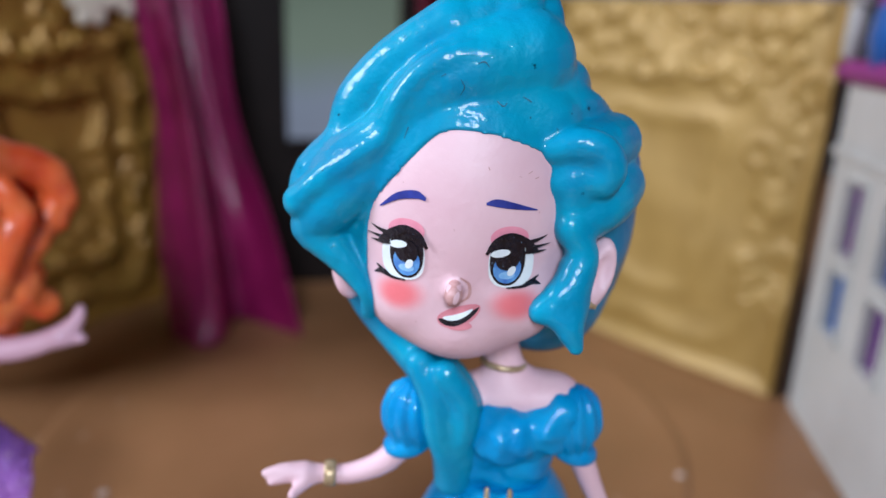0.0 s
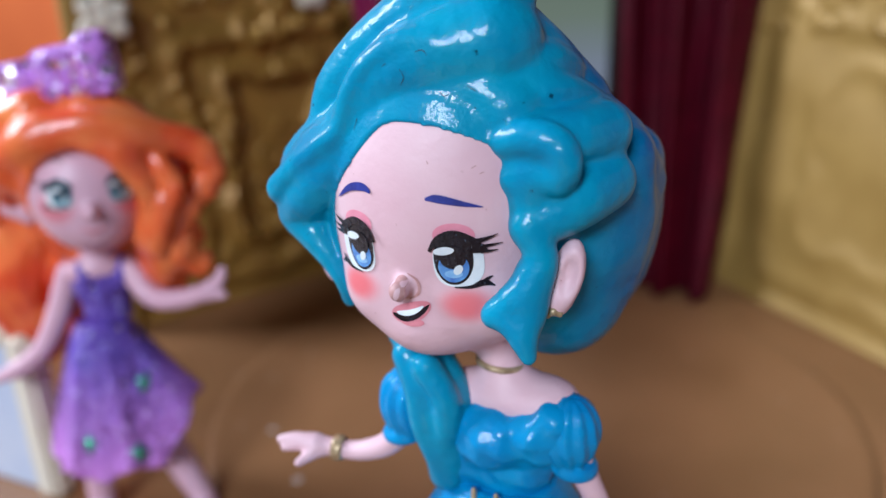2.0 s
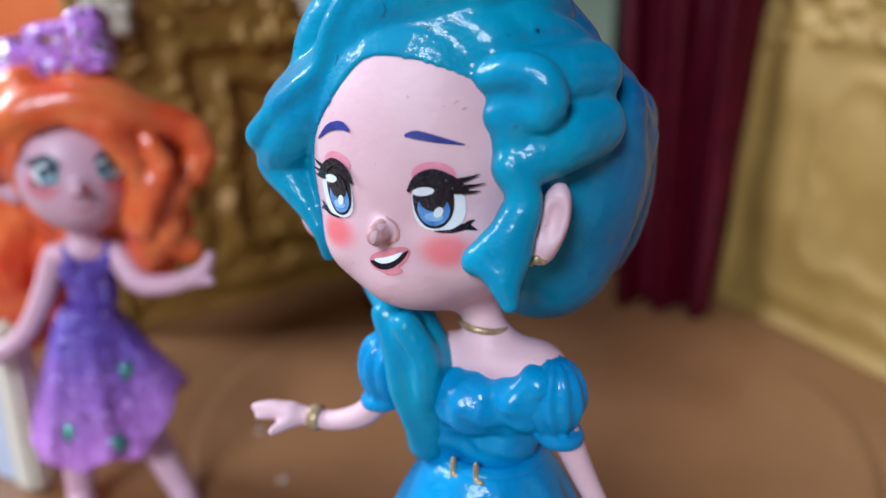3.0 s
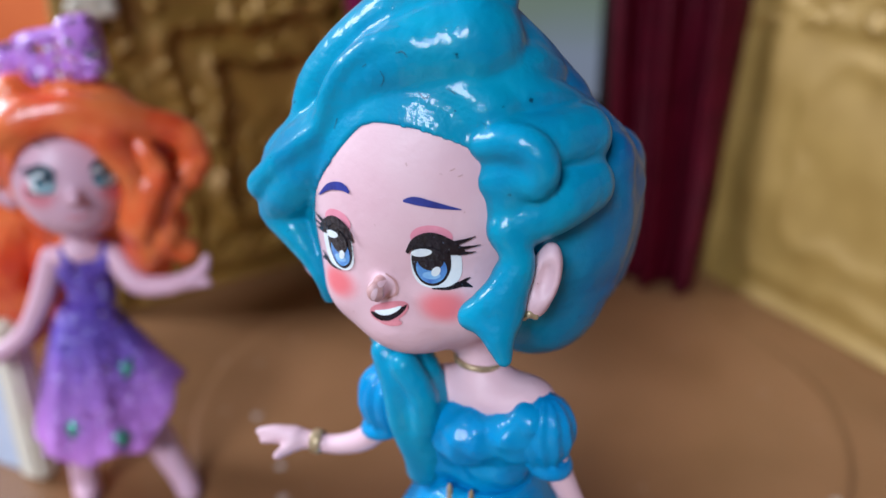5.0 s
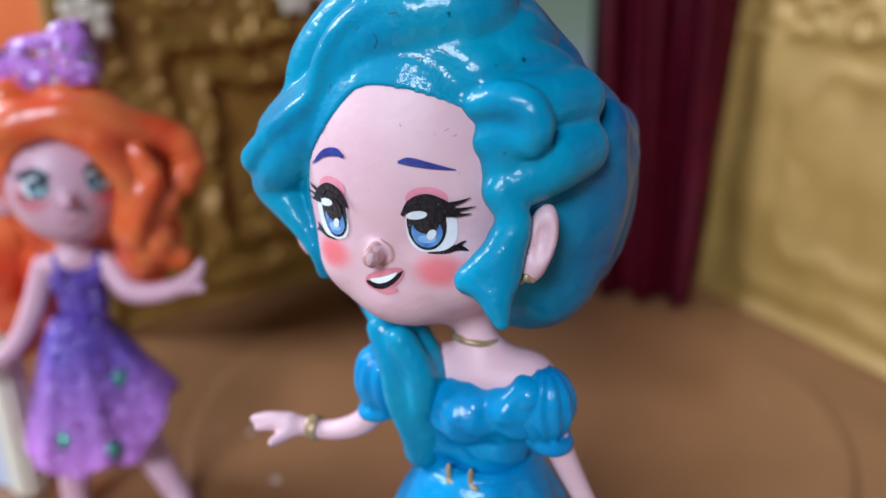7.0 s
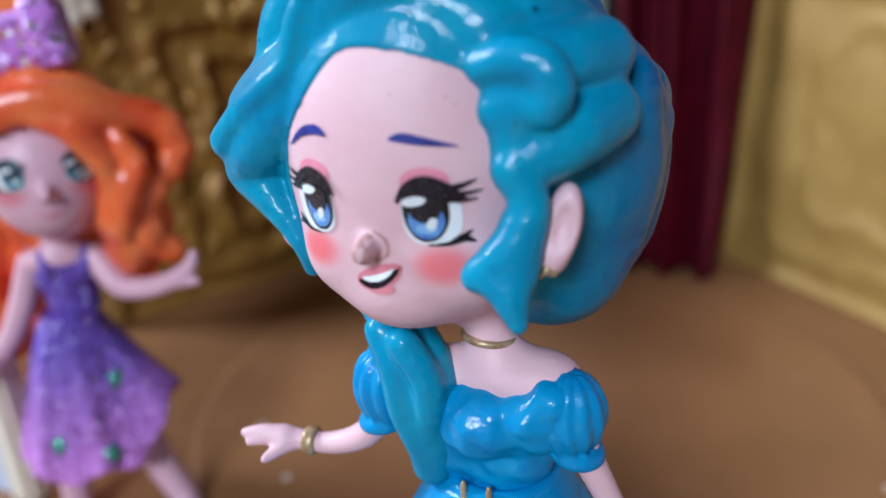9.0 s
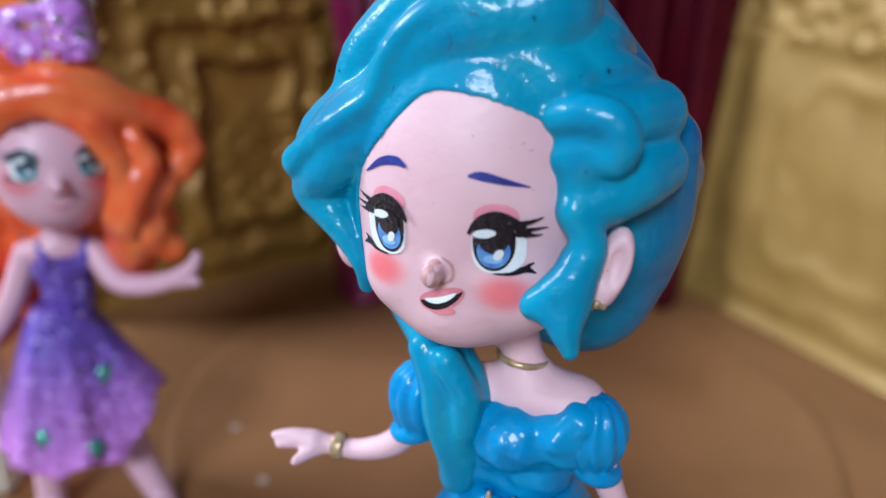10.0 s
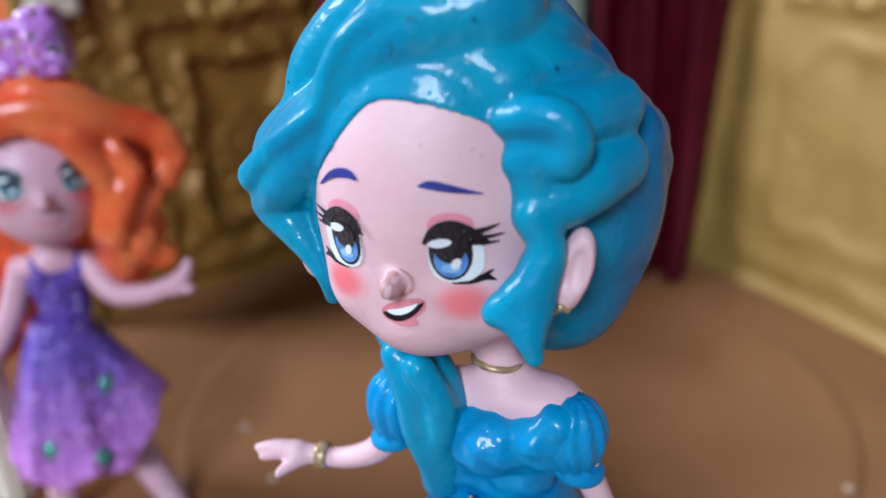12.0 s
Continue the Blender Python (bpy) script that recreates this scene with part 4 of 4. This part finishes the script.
    s.shape(join([ball((1.86, -0.94, 8.88), 0.06), ball((1.79, -0.95, 8.82), 0.05), ball((1.93, -0.9, 8.84), 0.05)], 0.02), (1.5, -1.15, 8.65), (2.1, -0.65, 9.1), 0.02, GOLD_PAINT)
    # cracks in the hair paint, scratches on the brow
    for path in ([(-0.05, 11.68), (0.0, 11.78), (-0.05, 11.88)], [(0.15, 12.08), (0.24, 12.1), (0.3, 12.04)], [(0.42, 11.62), (0.5, 11.56), (0.55, 11.6)],
                 [(0.75, 11.68), (0.86, 11.62)], [(-0.3, 11.9), (-0.24, 11.94)], [(1.2, 11.3), (1.28, 11.24)], [(-0.75, 11.1), (-0.7, 11.25)]):
        s.stroke(hair, [(x, z, 0.007 if i % 2 else 0.003) for i, (x, z) in enumerate(path)], 0.008, CRACK, 5)
    for path in ([(0.88, 10.73), (0.93, 10.76)], [(0.97, 10.66), (1.02, 10.68)], [(0.36, 10.82), (0.38, 10.78)]):
        s.stroke(face, [(x, z, 0.005) for x, z in path], 0.008, SCUFF, 5)
    # the painted face
    eye(s, face, 0.69, 9.57, 1, 1.0, light=IRIS_LIGHT)
    eye(s, face, -0.67, 9.6, -1, 1.0, light=IRIS_LIGHT)
    s.stroke(face, [(0.36, 10.36, 0.015), (0.50, 10.37, 0.05), (0.75, 10.32, 0.038), (1.03, 10.26, 0.006)], 0.02, NAVY)
    s.stroke(face, [(-0.42, 10.37, 0.02), (-0.56, 10.42, 0.052), (-0.8, 10.37, 0.045), (-1.05, 10.2, 0.008)], 0.02, NAVY)
    s.patch(face, 0.07, 8.76, lambda a: (0.29 * math.cos(a), 0.15 * math.sin(a) + 0.05 * math.cos(a) ** 2 + 0.09 * math.cos(a)), 0.016, LIP)
    s.patch(face, 0.09, 8.63, oval(0.17, 0.06, 2.0, 4), 0.016, LIP)
    s.patch(face, 0.07, 8.74, lambda a: (0.27 * math.cos(a), (0.095 * math.sin(a) if math.sin(a) < 0 else 0.03 * math.sin(a)) + 0.08 * math.cos(a) ** 2 + 0.10 * math.cos(a)), 0.022, BLACK)
    s.patch(face, 0.06, 8.765, lambda a: (0.2 * math.cos(a), 0.042 * math.sin(a) + 0.05 * math.cos(a) ** 2 + 0.07 * math.cos(a)), 0.028, WHITE, rings=4)
    s.patch(head, 0.0, 9.15, oval(0.12, 0.165), 0.012, SCUFF, rings=3, n=20)
    s.stroke(head, [(0.07, 9.34, 0.01), (0.19, 9.24, 0.02), (0.19, 9.06, 0.02), (0.05, 8.95, 0.01)], 0.016, SCUFF)
    s.patch(head, 0.04, 9.14, oval(0.035, 0.09, 2.0, -15), 0.018, SKIN, rings=2, n=14)
    doll = s.object("doll")
    doll.matrix_world = pose(0.05 * C, -0.84 * C, 1.91 * C) @ Matrix.Scale(0.8, 4)
    return tagged(doll, "painted doll with teal wavy hair, blue puff-sleeved gown", "doll")


def red_doll():
    s = Sculpt()
    face = join([egg((0, -0.3, 8.95), (1.18, 1.2, 1.3)), egg((0, -0.7, 8.3), (0.66, 0.68, 0.55))], 0.4)
    skin = join([face, egg((-0.05, -1.62, 8.72), (0.12, 0.2, 0.14)), rope([(-0.05, 0.0, 8.0, 0.34), (-0.08, 0.0, 7.2, 0.34)], 1), egg((-0.08, 0.0, 7.05), (0.72, 0.42, 0.35))], 0.2)
    s.shape(skin, (-1.8, -2.2, 6.4), (1.8, 1.6, 10.7), 0.06, RED_SKIN)
    s.shape(join([rope([(-1.2, 0.5, 8.45, 0.32), (-1.6, 1.1, 8.42, 0.25), (-1.95, 1.6, 8.55, 0.08)]), ball((-1.2, 0.4, 8.3), 0.2)], 0.1), (-2.3, 0, 7.8), (-0.7, 2, 9), 0.05, RED_SKIN)
    opening = prism([(-1.0, 9.4), (-0.6, 9.95), (-0.15, 10.1), (0.35, 9.8), (0.85, 9.2), (0.95, 8.5), (0.8, 6.5), (-0.9, 6.5), (-1.1, 8.6)], -0.1)
    cap = cut(join([egg((0, 0.1, 9.3), (1.4, 1.55, 1.45)), egg((0.1, 0.6, 8.6), (1.35, 1.3, 1.8))], 0.3), opening, 0.1)
    locks = join([rope([(-0.3, -1.15, 10.3, 0.34), (0.3, -1.3, 10.3, 0.38), (1.0, -1.2, 10.05, 0.4), (1.7, -1.05, 9.85, 0.38), (2.25, -1.0, 9.45, 0.36), (2.3, -1.0, 8.95, 0.34), (1.8, -1.05, 8.5, 0.36), (1.4, -1.0, 8.0, 0.4), (1.5, -0.95, 7.45, 0.42), (1.9, -0.9, 7.05, 0.3)]),
                  rope([(0.2, -0.5, 10.5, 0.45), (1.0, -0.5, 10.15, 0.45), (1.5, -0.5, 9.6, 0.4), (1.75, -0.5, 9.0, 0.4), (1.5, -0.5, 8.3, 0.4), (1.75, -0.5, 7.6, 0.4)]),
                  rope([(0.0, -1.3, 10.2, 0.26), (0.6, -1.45, 9.85, 0.3), (0.98, -1.35, 9.2, 0.3), (1.1, -1.2, 8.6, 0.32), (1.05, -1.0, 7.8, 0.4), (1.2, -0.8, 7.1, 0.4)]),
                  rope([(1.3, -1.35, 9.5, 0.2), (1.5, -1.5, 9.0, 0.24), (1.3, -1.45, 8.4, 0.24), (1.05, -1.3, 7.7, 0.26)]),
                  rope([(-0.2, -1.15, 10.3, 0.36), (-0.75, -0.95, 10.2, 0.42), (-1.2, -0.45, 9.8, 0.42), (-1.45, 0.05, 9.2, 0.36), (-1.5, 0.5, 8.8, 0.28)]),
                  rope([(-0.7, -0.2, 10.5, 0.5), (-1.5, 0.5, 10.1, 0.55), (-2.1, 1.1, 9.3, 0.5), (-1.9, 1.5, 8.4, 0.5)]),
                  rope([(-1.0, 1.6, 8.2, 0.8), (-1.5, 1.9, 7.0, 0.85), (-1.9, 2.0, 6.0, 0.8), (-1.5, 2.0, 5.2, 0.7), (-1.9, 2.1, 4.5, 0.45)]),
                  rope([(0.2, 1.2, 8.0, 0.9), (-0.2, 1.5, 6.8, 0.9), (-0.6, 1.7, 5.6, 0.7)]),
                  rope([(1.1, 0.2, 8.0, 0.6), (1.2, -0.1, 7.0, 0.6), (1.15, -0.1, 6.4, 0.45)])], 0.05)
    mass = join([cap, locks], 0.2)

    def strands(P):
        x, y, z = P[..., 0], P[..., 1], P[..., 2]
        u = np.sqrt(x * x + 0.3 * y * y) * np.where(z > 9, 0.5, 1.0)
        return mass(P) + 0.032 * np.sin(9 * u + 3.5 * np.sin(1.9 * z + x) + 3 * y) + 0.014 * np.sin(21 * u + 4 * np.sin(1.7 * z) - 5 * y)
    s.shape(strands, (-3.1, -2.3, 3.9), (3.3, 3.1, 11.9), 0.065, ORANGE)
    # the bow
    bow = join([block((0.2, -0.4, 11.3), (0.75, 0.42, 0.52), 0.22, (0, -8, -20)), block((0.6, -0.6, 11.42), (0.34, 0.46, 0.62), 0.2, (0, -6, -15)), block((-1.05, 0.5, 10.95), (0.8, 0.45, 0.5), 0.22, (0, -8, -35)), egg((-0.45, 0.05, 11.0), (0.3, 0.36, 0.36))], 0.06)
    s.shape(bow, (-2.3, -1.5, 10.5), (1.6, 1.5, 12.8), 0.055, BOW)
    # the dress
    s.shape(join([egg((-0.08, 0.0, 6.7), (0.62, 0.46, 0.62)), egg((-0.07, 0.0, 6.1), (0.52, 0.42, 0.7)), rope([(0.35, -0.3, 7.25, 0.08), (0.3, -0.42, 6.9, 0.12)], 1), rope([(-0.5, -0.2, 7.25, 0.08), (-0.42, -0.4, 6.9, 0.12)], 1)], 0.1),
            (-0.9, -0.8, 5.3), (0.8, 0.8, 7.5), 0.05, VIOLET)

    def skirt(P):
        x, y, z = P[..., 0] + 0.25, P[..., 1], P[..., 2]
        th = np.arctan2(y, x)
        t = np.clip((5.9 - z) / 3.4, 0, 1)
        flare = np.exp(-((th + 0.35) / 0.5) ** 2)
        R = 0.5 + 1.05 * t**0.75 + (0.10 * np.sin(7 * th) + 0.05 * np.sin(15 * th)) * t + 1.7 * flare * np.clip(t - 0.15, 0, 1)
        hem = 2.62 + 0.14 * np.sin(7 * th) + 1.35 * flare
        d = np.maximum((np.sqrt(x * x + y * y) - R) * 0.65, z - 5.85)
        inner = (np.sqrt(x * x + y * y) - R + 0.22) * 0.65
        return np.maximum(np.maximum(d, hem - z), -np.maximum(inner, z - 4.6))
    s.shape(skirt, (-2.3, -2.2, 2.2), (2.6, 2.0, 6.1), 0.055, VIOLET)
    for a, z in ((-2.2, 3.4), (-0.95, 4.5), (-1.45, 3.1)):
        t = (5.9 - z) / 3.4
        r = 0.5 + 1.05 * t**0.75 + (0.10 * math.sin(7 * a) + 0.05 * math.sin(15 * a)) * t + 1.7 * math.exp(-((a + 0.35) / 0.5) ** 2) * max(t - 0.15, 0) + 0.01
        e = Matrix.Translation((r * math.cos(a) - 0.25, r * math.sin(a), z)) @ Matrix.Rotation(a - math.pi / 2 + math.pi, 4, "Z") @ Matrix.Rotation(radians(80), 4, "X")
        star = [(0, 0)] + [((0.27 if i % 2 == 0 else 0.12) * math.cos(i * math.pi / 5), (0.27 if i % 2 == 0 else 0.12) * math.sin(i * math.pi / 5)) for i in range(10)]
        top = [e @ Vector((x, y, 0.03)) for x, y in star] + [e @ Vector((x, y, -0.1)) for x, y in star]
        s.add([tuple(p) for p in top], [(0, 1 + i, 1 + (i + 1) % 10) for i in range(10)] + [(1 + i, 12 + i, 12 + (i + 1) % 10, 1 + (i + 1) % 10) for i in range(10)], GREEN)
    s.shape(join([rope([(0.5, -0.25, 7.0, 0.27), (0.82, -0.7, 6.42, 0.25), (1.36, -1.2, 6.42, 0.22), (1.85, -1.65, 6.65, 0.19)]), rope([(1.85, -1.65, 6.65, 0.2), (2.1, -1.8, 6.9, 0.15), (2.2, -1.85, 7.15, 0.1)]),
                  rope([(1.9, -1.7, 6.6, 0.14), (2.15, -1.9, 6.6, 0.1)])], 0.08), (0.1, -2.3, 5.9), (2.6, 0.3, 7.6), 0.045, RED_SKIN)
    s.shape(join([rope([(-0.7, 0.3, 6.95, 0.27), (-1.12, 0.45, 5.9, 0.26), (-1.6, 0.5, 5.15, 0.22), (-2.2, 0.65, 4.75, 0.19)]), rope([(-2.2, 0.65, 4.75, 0.2), (-2.6, 0.75, 4.6, 0.12)])], 0.08),
            (-3.0, -0.2, 4.2), (-0.3, 1.1, 7.4), 0.05, RED_SKIN)
    s.shape(join([rope([(-0.75, 0.1, 3.6, 0.42), (-0.9, 0.2, 2.3, 0.38), (-1.0, 0.25, 1.15, 0.3)]), egg((-1.0, 0.0, 0.98), (0.3, 0.4, 0.21))], 0.15), (-1.6, -0.8, -0.05), (-0.2, 0.9, 4.2), 0.06, RED_SKIN)
    s.shape(join([rope([(0.35, -0.15, 3.6, 0.42), (0.7, -0.4, 2.4, 0.38), (1.15, -0.75, 1.15, 0.3)]), egg((1.2, -1.05, 0.98), (0.3, 0.4, 0.21))], 0.15), (-0.2, -1.7, -0.05), (1.7, 0.5, 4.2), 0.06, RED_SKIN)
    # the printed face
    eye(s, face, -0.52, 9.08, -1, 0.76, iris=TEAL_EYE, lid=RED_SKIN, black=TEAL_DARK)
    eye(s, face, 0.52, 9.08, 1, 0.76, iris=TEAL_EYE, lid=RED_SKIN, black=TEAL_DARK)
    s.stroke(face, [(-0.35, 9.68, 0.01), (-0.6, 9.74, 0.03), (-0.9, 9.62, 0.008)], 0.02, BROW)
    s.stroke(face, [(0.35, 9.68, 0.01), (0.6, 9.74, 0.03), (0.9, 9.62, 0.008)], 0.02, BROW)
    s.stroke(face, [(-0.28, 8.36, 0.012), (-0.05, 8.28, 0.035), (0.2, 8.36, 0.012)], 0.02, LIP)
    doll = s.object("doll")
    doll.matrix_world = pose(-10.05 * C, 2.52 * C, -0.77 * C, 0, 0, 52) @ Matrix.Scale(1.016, 4)
    return tagged(doll, "doll with wavy orange hair, lilac glitter bow and violet ombre dress", "doll")


CRACK = material("cracked_teal_paint", lin(0, 88, 110), lin(0, 66, 88), rough=0.5, grain=900)
SCUFF = material("scuffed_skin_paint", lin(208, 164, 162), lin(182, 132, 128), rough=0.5, grain=900)
TEAL_DARK = material("dark_teal_eye_print", lin(34, 50, 62), lin(50, 72, 84), rough=0.3, grain=500)
BROW = material("brown_brow_print", lin(150, 110, 110), rough=0.5, grain=500)
blue_doll()
red_doll()
